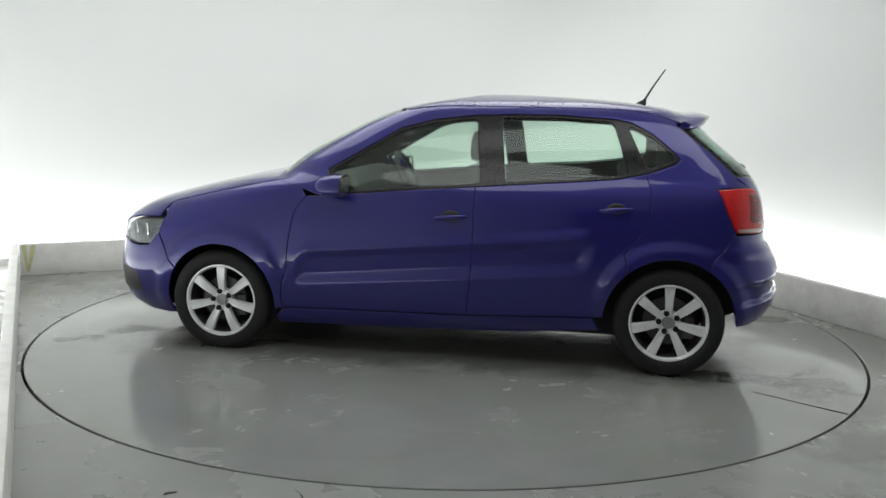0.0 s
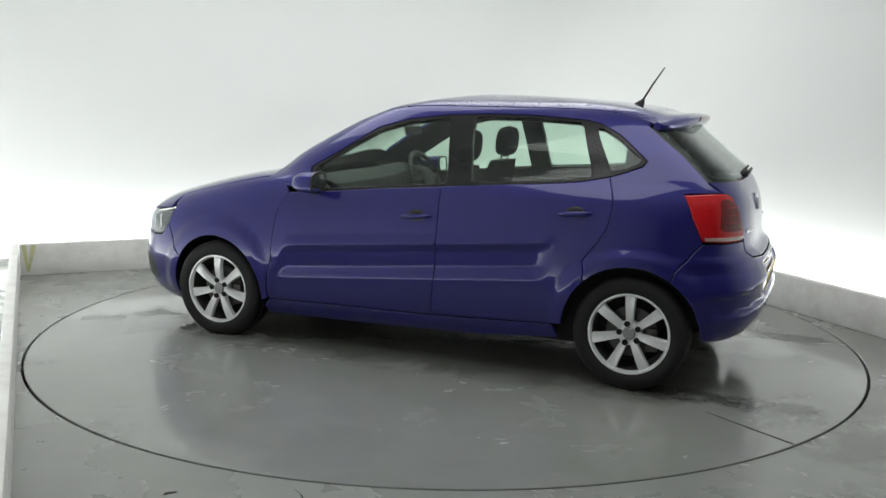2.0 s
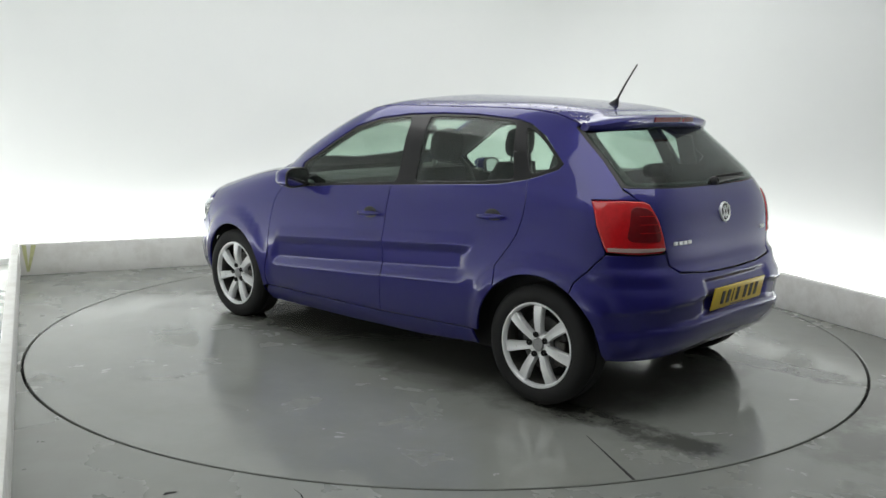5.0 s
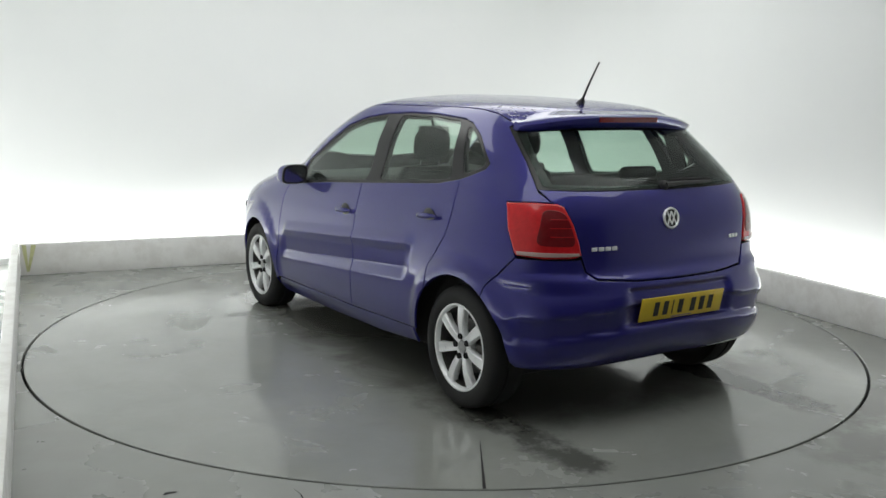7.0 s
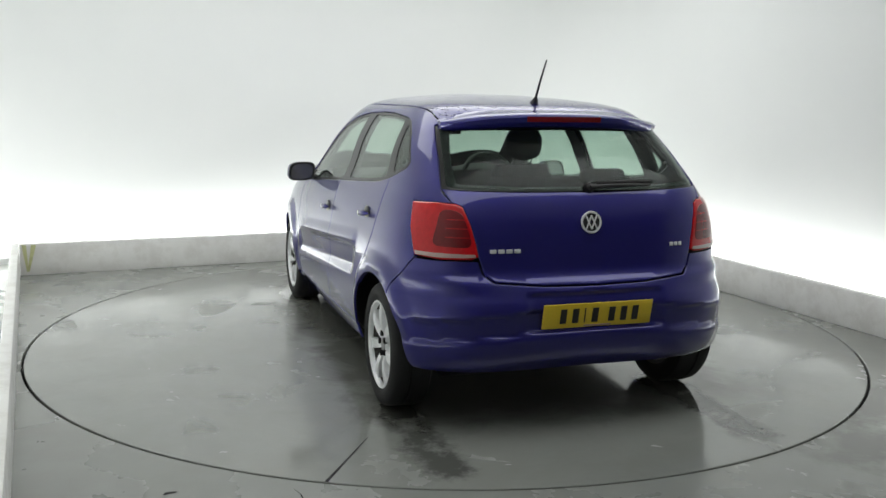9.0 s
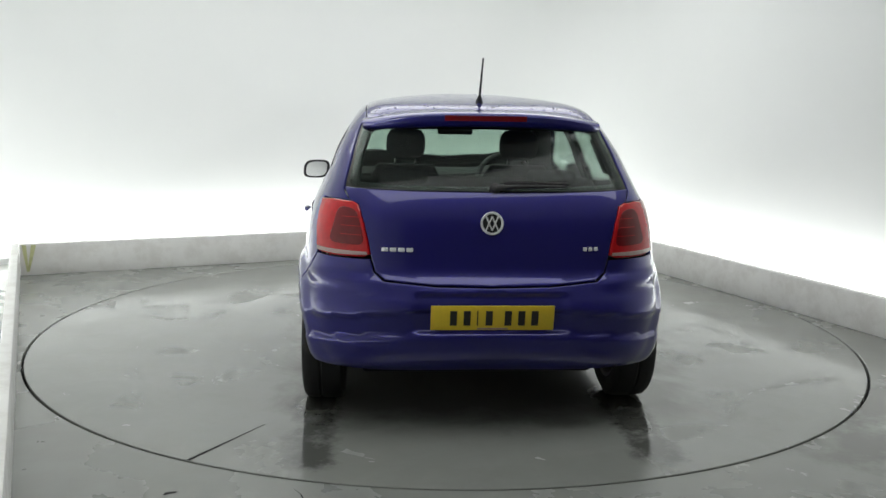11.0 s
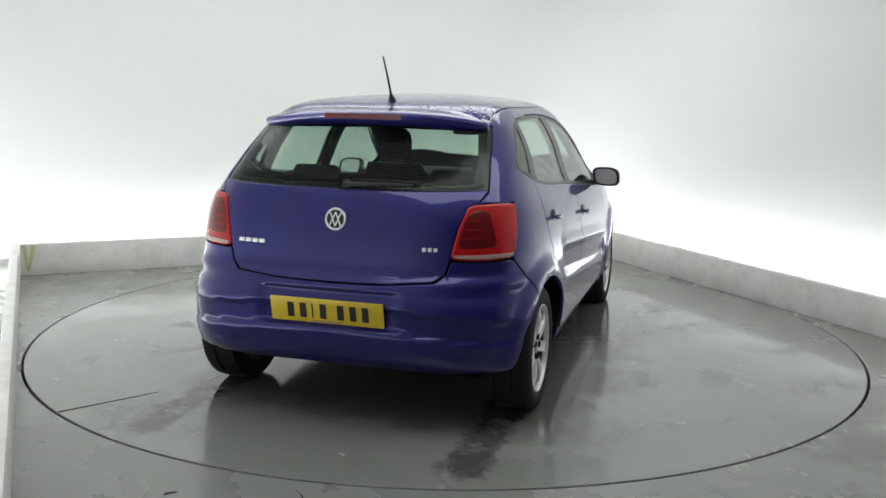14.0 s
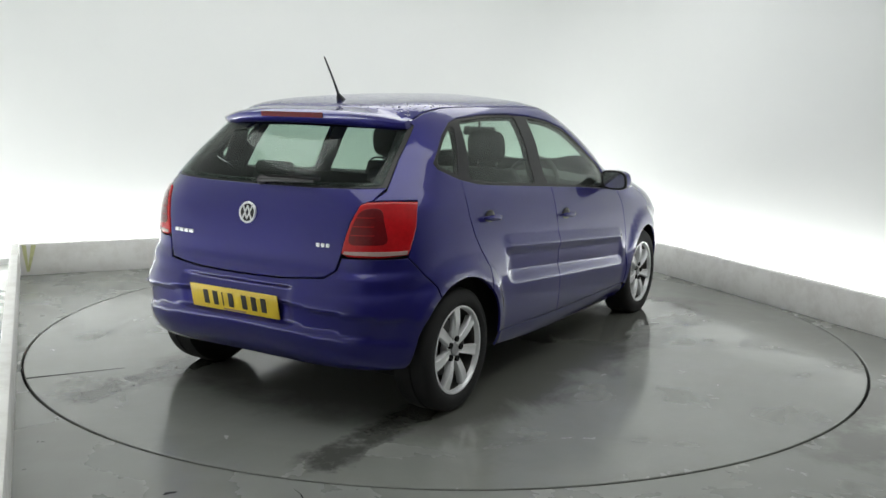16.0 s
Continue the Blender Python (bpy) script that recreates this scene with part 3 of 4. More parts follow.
DLO_TOP = [(.635, 1.03), (.49, 1.113), (.342, 1.200), (.24, 1.263), (.058, 1.314), (-.152, 1.340), (-.398, 1.351), (-.64, 1.350), (-.922, 1.333), (-1.005, 1.315),
           (-1.11, 1.262), (-1.203, 1.187), (-1.260, 1.138), (-1.242, 1.112), (-1.16, 1.080)]
BELT = [(-1.088, 1.056), (-.938, 1.026), (-.753, 1.009), (-.48, .988), (-.198, .965), (.17, .935), (.575, .895)]
FRONT_GLASS = [(.55, .916), (.608, 1.028), (.48, 1.100), (.34, 1.185), (.235, 1.247), (.055, 1.298), (-.178, 1.325), (-.22, .986)]
REAR_GLASS = [(-.355, .998), (-.315, 1.333), (-.64, 1.335), (-.908, 1.319), (-1.0, 1.054), (-.755, 1.026)]
QUARTER_GLASS = [(-.985, 1.296), (-1.025, 1.290), (-1.118, 1.235), (-1.226, 1.148), (-1.216, 1.123), (-1.092, 1.081)]
DOOR_FRONT = [(.735, .885), (.795, .80), (.823, .66), (.835, .49), (.862, .26)]
DOOR_MID = [(-.198, .965), (-.198, .858), (-.197, .664), (-.186, .448), (-.17, .275)]
DOOR_REAR = [(-.99, .64), (-1.05, .72), (-1.10, .80), (-1.12, .89), (-1.088, 1.056)]
LAMP_OUT = [(-1.450, .985), (-1.498, .88), (-1.542, .79)]
GATE_SIDE = [(.560, 1.305), (.600, 1.16), (.630, 1.035), (.603, .993)]
LAMP_IN = [(.563, .977), (.540, .905), (.520, .82), (.512, .772)]


def body_side(s):
    name = "left" if s > 0 else "right"
    # frame of the side: windscreen pillar, roof rail, rear pillar and rear wing in one pressing
    xs = np.linspace(.16, -1.25, 12)
    rail = unroll(lid(xs, np.full(12, .535)))
    rim = np.concatenate([
        uz(flank, [(.575, .895), (.66, .890), (.76, .925)]),
        uz(bow, [(.612, .985), (.592, 1.08), (.560, 1.19), (.532, 1.30), (.522, 1.358)]),
        rail,
        uz(stern, GATE_SIDE),
        uz(flank, [(-1.450, .99)]), uz(flank, LAMP_OUT[1:]), uz(flank, [(-1.555, .757), (-1.49, .675), (-1.44, .62)]),
        uz(flank, arc(HUB_R, 124, 47, 14)),
        uz(flank, DOOR_REAR),
        uz(flank, DLO_TOP[::-1]),
    ])
    panel("side_frame", PAINT, car, rim, side=s, inner=TRIM, thick=.02)
    dlo = side_outline(DLO_TOP + BELT, .02)
    holes = [side_outline(g, .025) for g in (FRONT_GLASS, REAR_GLASS, QUARTER_GLASS)]
    panel("window_frame", GLOSS_BLACK, car, dlo, holes, side=s, inner=TRIM, rise=-.004, thick=.03, label="gloss black window surround", grid=.025)
    for nm, g, o in zip(("front_door_window", "rear_door_window", "quarter_window"), (FRONT_GLASS, REAR_GLASS, QUARTER_GLASS), holes):
        ob = panel(nm, GLASS, car, o, side=s, rise=-.007, thick=.004, gap=-.006, round_edge=0, label="lightly tinted side glass")
        ob.visible_shadow = False
    front = fine(uz(flank, [(.575, .895), (.66, .890)] + DOOR_FRONT + [(-.17, .275)] + DOOR_MID[::-1][1:] + [(.17, .935)]))
    door = panel("front_door", PAINT, car, front, side=s, inner=TRIM, grid=.015, creases=door_creases(-.20, .70))
    rear = fine(uz(flank, DOOR_MID + [(-.84, .302)] + arc(HUB_R, 3, 46, 8) + DOOR_REAR + BELT[1:4]))
    back = panel("rear_door", PAINT, car, rear, side=s, inner=TRIM, grid=.015, creases=door_creases(-.76, -.21))
    sill = fine(uz(flank, [(.862, .253), (-.165, .268), (-.84, .296), (-.872, .225), (-.45, .185), (.1, .165), (.905, .155), (.91, .20)]))
    panel("sill", PAINT, car, sill, side=s, inner=LINER, rise=-.004)
    xs = np.linspace(.80, 1.56, 8)
    wing_top = unroll(lid(xs, seam_y(xs)))
    wing = np.concatenate([uz(flank, DOOR_FRONT[::-1]), uz(flank, [(.76, .925)]), wing_top, uz(flank, [(1.585, .735), (1.625, .645), (1.585, .56)]),
                           uz(flank, arc(HUB_F, 33, 187, 22)), uz(flank, [(.905, .20), (.91, .245)])])
    panel("front_wing", PAINT, car, fine(wing), side=s, inner=LINER)
    # wheel-arch liners
    for hx in (HUB_F, HUB_R):
        bm = bmesh.new()
        lathe(bm, [(.37, .0), (.365, .27), (.05, .28)], pose(hx, s * .735, HUB_Z[hx], 90 * s), 40)
        bmesh.ops.delete(bm, geom=[v for v in bm.verts if v.co.z < .27], context="VERTS")
        part("arch_liner", bm, LINER, car, "black wheel-arch liner")
    # handles on their doors
    for parent, hx, hz in ((door, -.076, .804), (back, -.94, .872)):
        handle(parent, hx, hz, s)
    mirror(s)
    head_lamp(s)
    tail_lamp(s)


def door_creases(x0, x1):
    """Lines along the pressed band of the doors, so that its edges stay crisp."""
    out = []
    for level in (.735, .715, .70, .685, .67, .66, .655, .651, .648, .642, .62, .59, .56, .537, .530, .524, .50, .47, .45):
        xs = np.linspace(x0, x1, 30)
        out.append(uz(flank, [(x, level - .085 * x) for x in xs]))
    return out


def handle(parent, hx, hz, s):
    P = sheet(*[np.array([v]) for v in flank(np.array([hx]), np.array([hz]))[0]])[0]
    n = skin_normal(P[None])[0]
    y0 = P[1]
    bm = bmesh.new()
    rings = []
    for i in range(13):
        t = -1 + i / 6
        k = math.sqrt(max(1 - t * t * .97, 0))
        c = Vector((hx + t * .088, s * (y0 + .016 + .016 * (1 - t ** 4)), hz - .006 * t))
        rings.append([c + Vector((0, s * .008 * math.cos(a) * (k + .1), .0125 * math.sin(a) * (k + .15))) for a in (2 * math.pi * j / 10 for j in range(10))])
    loft(bm, rings)
    grip = part("door_handle", bm, PAINT, parent, "body-coloured door handle")
    bm = bmesh.new()
    rings = []
    for i in range(9):
        r = i / 8
        rings.append([(hx + .056 * r * math.cos(a), s * (y0 + .0025 + .0035 * (1 - r) - .004 * (r > .99)), hz - .010 + .045 * r * math.sin(a)) for a in (2 * math.pi * j / 24 for j in range(24))])
    made = [[bm.verts.new(p) for p in ring] for ring in rings[1:]]
    for a, b in zip(made, made[1:]):
        for i in range(24):
            bm.faces.new((a[i], a[(i + 1) % 24], b[(i + 1) % 24], b[i]))
    bm.faces.new(made[0])
    part("handle_recess", bm, TRIM, parent, "dark recess behind the handle")
    return grip


def mirror(s):
    """Door mirror: shell, glass and foot."""
    base = new("door_mirror")
    base.parent = car
    c = Vector((.548, s * .868, .956))
    bm = bmesh.new()
    rings = []
    for i in range(9):
        t = i / 8
        k = math.sqrt(max(1 - ((t - .16) / .88) ** 2, .02)) if t > .16 else 1
        rings.append([c + Vector((-.045 + .145 * t, s * (.082 * k * math.copysign(abs(math.cos(a)) ** .62, math.cos(a)) + .01 * t - .012 * math.sin(a)),
                                  .058 * k * math.copysign(abs(math.sin(a)) ** .62, math.sin(a)))) for a in (2 * math.pi * j / 28 for j in range(28))])
    loft(bm, rings)
    part("mirror_shell", bm, PAINT, base, "body-coloured mirror shell", sharp=70)
    bm = bmesh.new()
    rim = [(.0835, -.046), (.081, -.054), (.071, -.0535), (.067, -.049)]
    rings = []
    for r, x in rim:
        rings.append([c + Vector((x, s * (r * math.copysign(abs(math.cos(a)) ** .62, math.cos(a)) - .012 * math.sin(a)), r * .71 * math.copysign(abs(math.sin(a)) ** .62, math.sin(a))))
                      for a in (2 * math.pi * j / 28 for j in range(28))])
    loft(bm, rings, cap=False)
    part("mirror_rim", bm, TRIM, base, "black mirror rim")
    bm = bmesh.new()
    loft(bm, [[Vector((q.x + d - .005 + .06 * s * (q.y - c.y), q.y, q.z)) for q in rings[3]] for d in (.004, 0.0)])
    part("mirror_glass", bm, CHROME, base, "mirror glass")
    bm = bmesh.new()
    rings = []
    for i in range(6):
        t = i / 5
        o = Vector((.545 + .01 * t, s * (.735 + .09 * t), .912 + .012 * t))
        rings.append([o + Vector(((.046 - .012 * t) * math.cos(a), 0, (.024 - .004 * t) * math.sin(a))) for a in (2 * math.pi * j / 14 for j in range(14))])
    loft(bm, rings)
    part("mirror_foot", bm, TRIM, base, "black mirror foot")


def head_lamp(s):
    o = fine(uz(flank, [(1.628, .642), (1.590, .728), (1.70, .722)]).tolist() + uz(bow, [(.60, .70), (.52, .66), (.55, .585)]).tolist() + uz(flank, [(1.80, .560), (1.70, .572)]).tolist())
    lamp = panel("headlight", STEEL_HEAD, car, o, side=s, thick=.02, rise=-.02, label="silvery headlight reflector bowl")
    ob = panel("headlight_lens", LENS_CLEAR, lamp, o, side=s, thick=.003, label="clear headlight lens")
    ob.visible_shadow = False
    for x, z, r in ((1.74, .64, .045), (1.83, .64, .04)):
        P = sheet(*[np.array([v]) for v in flank(np.array([x]), np.array([z]))[0]])[0]
        bm = bmesh.new()
        lathe(bm, [(.012, -.03), (r * .8, -.012), (r, 0), (r * .9, .004)], pose(P[0] - .01, s * (P[1] - .012), z, 0, 90) @ pose(0, 0, 0, -s * 40), 24)
        part("lamp_bowl", bm, CHROME, lamp, "round chrome lamp bowl")


def tail_lamp(s):
    o = fine(uz(flank, LAMP_OUT + [(-1.556, .766)]).tolist() + uz(stern, [(.66, .757), (.54, .759)] + LAMP_IN[::-1] + [(.585, .989), (.66, .992)]).tolist())
    lamp = panel("tail_light", RED_LENS, car, o, side=s, thick=.03, rise=.006, label="red tail light with a pale lower strip", round_edge=.009, grid=.02)
    strip = fine(uz(flank, [(-1.556, .787), (-1.562, .769)]).tolist() + uz(stern, [(.66, .765), (.56, .767), (.522, .770), (.526, .784), (.66, .786)]).tolist())
    panel("reversing_strip", PALE_LENS, lamp, strip, side=s, thick=.004, rise=.0095, label="pale reversing and indicator strip", grid=.02, round_edge=.002)
    cell = rear_outline([(.534, .808), (.552, .90), (.570, .958), (.645, .968), (.690, .812)], .035)
    panel("brake_cell", RED_DARK, lamp, cell, side=s, thick=.003, rise=.0080, label="deep red brake light cell", grid=.02, round_edge=.002)
    for i in range(3):
        z = .850 + .036 * i
        rib = rear_outline([(.546 + .12 * i * .012, z), (.546 + .12 * i * .012, z + .0035), (.636 - .005 * i, z + .0035), (.640 - .005 * i, z)], .003)
        panel("lens_rib", RED_LENS, lamp, rib, side=s, thick=.003, rise=.0092, grid=.02, round_edge=.002, gap=.0005)


def tail_x(y, z):
    """Where the tail stands at this place."""
    q = stern(np.array([abs(y)]), np.array([z]))
    return float(sheet(q[:, 0], q[:, 1])[0, 0])


def middle_parts():
    # bonnet
    ys = np.linspace(.60, -.60, 13)
    fb = bow(np.abs(ys), np.full(13, .705))
    front = sheet(fb[:, 0], fb[:, 1])[:, :1].ravel()
    xs = np.linspace(1.56, .88, 9)
    left = np.stack([xs, seam_y(xs)], 1)
    back = np.array([(1.035 - .15 * (y / .66) ** 2, y) for y in np.linspace(.62, -.62, 9)])
    brow = sheet(*uz(flank, [(1.71, .726), (1.63, .732)]).T)[:, :2]
    outline = np.concatenate([brow[::-1] * (1, -1), np.stack([front, ys], 1)[::-1][:], brow, left, back, left[::-1] * (1, -1)])
    # the edge runs round once: nose from right to left, left seam, rear edge, right seam
    panel("bonnet", PAINT, car, outline, inner=LINER, lift=lambda q: lid(q[:, 0], q[:, 1]))
    cowl = np.concatenate([back[::-1] + (.012, 0), np.array([(.80, .64), (.93, .3), (.955, 0), (.93, -.3), (.80, -.64)])])
    panel("cowl", TRIM, car, cowl, lift=lambda q: lid(q[:, 0], q[:, 1]), rise=-.008, label="black windscreen cowl", round_edge=0)
    ws = both(turned(uz(bow, [(.0, .985), (.3, .985), (.612, .987), (.592, 1.08), (.560, 1.19), (.532, 1.30), (.522, 1.355), (.3, 1.378), (0, 1.384)])))
    ob = panel("windscreen", GLASS, car, ws, lift=from_nose, thick=.005, rise=-.003, round_edge=0, label="tinted laminated windscreen")
    ob.visible_shadow = False
    xs = np.linspace(.16, -1.25, 12)
    wy = np.array([.522, .3, 0, -.3, -.522])
    wz = bow(np.abs(wy), np.array([1.358, 1.381, 1.387, 1.381, 1.358]))
    wx = sheet(wz[:, 0], wz[:, 1])[:, 0]
    roof = np.concatenate([np.stack([wx, wy], 1)[::-1], np.stack([xs, np.full(12, .535)], 1)[1:], [(-1.285, .45), (-1.30, 0), (-1.285, -.45)], np.stack([xs, np.full(12, -.535)], 1)[::-1][:-1]])
    panel("roof", WET_PAINT, car, roof, inner=HEADLINER, thick=.03, lift=lambda q: lid(q[:, 0], q[:, 1]))
    # tailgate
    gate = both(np.concatenate([uz(stern, [(0, 1.036), (.3, 1.038)]), uz(stern, [(.625, 1.046)] + GATE_SIDE[3:] + LAMP_IN + [(.508, .757), (.492, .70), (.45, .672), (.245, .655), (0, .651)])]))
    tail_gate = panel("tailgate", PAINT, car, gate, inner=TRIM, grid=.028)
    glass = both(uz(stern, [(0, 1.044), (.3, 1.046), (.585, 1.053), (.606, 1.062), (.585, 1.16), (.545, 1.31), (.52, 1.33), (0, 1.335)]))
    ob = panel("rear_window", GLASS_REAR, tail_gate, glass, thick=.004, rise=.001, round_edge=.003, label="dark-edged tinted rear window")
    ob.visible_shadow = False
    rim = both(uz(stern, [(0, 1.038), (.3, 1.040), (.628, 1.044), (.600, 1.16), (.556, 1.318), (.53, 1.34), (0, 1.345)]))
    hole = both(uz(stern, [(0, 1.062), (.3, 1.064), (.565, 1.074), (.558, 1.16), (.522, 1.285), (.48, 1.305), (0, 1.31)]))
    panel("rear_window_frame", GLOSS_BLACK, tail_gate, rim, [hole], thick=.02, rise=-.006, label="black band round the rear glass", inner=TRIM)
    # bumpers
    low = both(np.concatenate([uz(stern, [(0, .646), (.245, .650), (.455, .667), (.499, .70), (.514, .753), (.66, .753)]), uz(flank, [(-1.556, .754), (-1.491, .672), (-1.441, .617)]),
                               uz(flank, arc(HUB_R, 124.4, 178, 9)), uz(flank, [(-1.583, .275)]), uz(stern, [(.66, .268), (.3, .264), (0, .264)])]))
    bumper = panel("rear_bumper", PAINT, car, low, inner=LINER, grid=.022)
    nose_o = both(turned(np.concatenate([uz(bow, [(0, .695), (.3, .692), (.50, .672), (.545, .578)]), uz(flank, [(1.80, .552), (1.70, .564), (1.6275, .642), (1.5875, .558)]),
                                  uz(flank, arc(HUB_F, 32.6, -20, 9)), uz(flank, [(1.60, .155)]), uz(bow, [(.5, .155), (0, .155)])])))
    fb = panel("front_bumper", PAINT, car, nose_o, [turned(front_outline([(-.48, .605), (-.46, .668), (.46, .668), (.48, .605)], .02)), turned(front_outline([(-.42, .25), (-.46, .40), (.46, .40), (.42, .25)], .04))], inner=LINER, lift=from_nose)
    for o in ([(-.48, .60), (-.46, .672), (.46, .672), (.48, .60)], [(-.43, .245), (-.47, .405), (.47, .405), (.43, .245)]):
        panel("grille", TRIM, fb, turned(front_outline(o, .03)), lift=from_nose, rise=-.03, label="black grille", round_edge=0)
    for s in (1, -1):
        fog = side_outline([(1.76, .27), (1.80, .40), (1.95, .43), (1.97, .28)], .03)
        panel("fog_light_recess", TRIM, fb, fog, side=s, rise=.002, thick=.004, label="black fog light recess")
    # number plate, with its characters as plain bars
    plate = new("number_plate")
    plate.parent = bumper
    low, high = tail_x(0, .475), tail_x(0, .572)
    lean = math.degrees(math.atan2(high - low, .097))
    m = pose(min((low + high) / 2, tail_x(0, .523)) - .012, 0, .524, 90 - lean, 0, -90)
    plate.matrix_basis = m
    bm = bmesh.new()
    box(bm, Matrix(), .520, .111, .006, .0025)
    part("plate", bm, PLATE_YELLOW, plate, "yellow number plate")
    for i, x in enumerate((-.165, -.108, -.064, -.015, .065, .122, .178)):
        w = .016 if i == 2 else .040
        bm = bmesh.new()
        box(bm, pose(x, 0, .0042), w - .011, .066, .002)
        part("bar", bm, INK, plate)
    bm = bmesh.new()
    box(bm, pose(0, -.0475, .0042), .13, .007, .002)
    part("bar", bm, PALE_LENS, plate, "small pale bar at the foot of the plate")
    bm = bmesh.new()
    box(bm, pose(tail_x(0, .523) + .004, 0, .589), .024, .30, .008, .003)
    part("plate_lamp_strip", bm, TRIM, bumper, "dark strip over the number plate")
    # round emblem and small bars for the model lettering
    bm = bmesh.new()
    e = pose(tail_x(0, .909) - .002, 0, .909, 90, 0, -90) @ pose(0, 0, 0, -9)
    lathe(bm, [(.047, -.004), (.0495, .004), (.047, .009), (.0415, .009), (.039, .005)], e, 40)
    part("emblem_ring", bm, BRIGHT, tail_gate, "round chrome emblem ring")
    bm = bmesh.new()
    lathe(bm, [(.040, .0), (.040, .004), (.002, .005)], e, 32)
    part("emblem_field", bm, TRIM, tail_gate, "dark emblem field")
    bm = bmesh.new()
    for x, a in ((-.013, 24), (.013, 24), (-.013, -24), (.013, -24)):
        box(bm, e @ pose(x, 0, .0065, 0, 0, a), .0062, .066, .005, .001)
    part("emblem_bars", bm, BRIGHT, tail_gate, "plain chrome emblem bars")
    for y0, n, w, z in ((.452, 4, .028, .796), (-.402, 3, .017, .802)):
        for i in range(n):
            y = y0 - i * (w + .007)
            P = sheet(*[np.array([v]) for v in stern(np.array([abs(y)]), np.array([z]))[0]])[0]
            nn = skin_normal(P[None])[0]
            bm = bmesh.new()
            box(bm, pose(P[0] - .003, y, z, 0, math.degrees(math.asin(nn[2])), -math.degrees(math.atan2(nn[1] * (1 if y > 0 else -1), -nn[0]))), .005, w, .017, .002)
            part("lettering_bar", bm, BRIGHT, tail_gate, "chrome lettering bar")
    spoiler()
    # wiper
    wx = tail_x(0, 1.066) + 1.662
    shift = Matrix.Translation((wx - .008, 0, -.018))
    bm = bmesh.new()
    lathe(bm, [(.022, -.02), (.024, .012), (.018, .024), (.004, .027)], shift @ pose(-1.662, -.02, 1.066, 0, -66), 20)
    wiper = part("rear_wiper", bm, TRIM, tail_gate, "black rear wiper")
    bm = bmesh.new()
    tube(bm, [shift @ Vector(v) for v in ((-1.682, -.02, 1.072), (-1.686, -.12, 1.078), (-1.682, -.26, 1.080), (-1.676, -.32, 1.080))], [.013, .010, .007, .005])
    part("wiper_arm", bm, TRIM, wiper)
    bm = bmesh.new()
    tube(bm, [shift @ Vector(v) for v in ((-1.666, -.06, 1.090), (-1.664, -.2, 1.092), (-1.655, -.34, 1.090))], .007, 6)
    part("wiper_blade", bm, RUBBER, wiper)
    # aerial
    bm = bmesh.new()
    z0 = float(lid(np.array([-1.07]), np.array([0.0]))[0, 2])
    rings = []
    for t, a, b in ((0, .034, .020), (.4, .026, .016), (.75, .014, .010), (1, .008, .007)):
        rings.append([Vector((-1.065 - .028 * t + a * math.cos(q), b * math.sin(q), z0 - .003 + .034 * t)) for q in (2 * math.pi * j / 14 for j in range(14))])
    loft(bm, rings)
    foot = part("aerial", bm, TRIM, car, "black roof aerial")
    foot.matrix_basis = pose(.004, -.009, 0)
    bm = bmesh.new()
    tube(bm, [(-1.092, 0, z0 + .028), (-1.14, 0, z0 + .11), (-1.202, 0, z0 + .204)], [.0062, .005, .0038], 8)
    part("aerial_rod", bm, TRIM, foot)


def spoiler():
    bm = bmesh.new()
    rings = []
    for i in range(25):
        t = -1 + i / 12
        y = .550 * t
        back = .130 * abs(t) ** 3.2
        low = -.046 * abs(t) ** 2.8
        zr = float(lid(np.array([-1.24]), np.array([min(abs(y), .53) * 1.0]))[0, 2])
        k = 1 - .25 * (max(abs(t) - .88, 0) / .12) ** 2
        sec = [(-1.235, zr + .001), (-1.30 + back * .3, zr - .012), (-1.375 + back * .8, 1.372 + low), (-1.424 + back, 1.362 + low), (-1.438 + back, 1.352 + low), (-1.434 + back, 1.335 + low),
               (-1.422 + back, 1.312 + low * .8), (-1.402 + back, 1.302 + low * .7), (-1.33 + back * .6, 1.304 + low * .4), (-1.26, 1.312 + low * .2)]
        zm = 1.335
        rings.append([Vector((x, y, zm + (z - zm) * k)) for x, z in sec])
    loft(bm, rings)
    sp = part("roof_spoiler", bm, PAINT, car, sharp=60)
    bm = bmesh.new()
    rings = []
    for i in range(13):
        t = -1 + i / 6
        y = .185 * t
        back = .130 * abs(y / .550) ** 3.2
        rings.append([Vector((-1.442 + back, y, 1.353)), Vector((-1.438 + back, y, 1.329)), Vector((-1.424, y, 1.329)), Vector((-1.424, y, 1.353))])
    loft(bm, rings)
    part("high_brake_light", bm, RED_DARK, sp, "dark red high brake light")


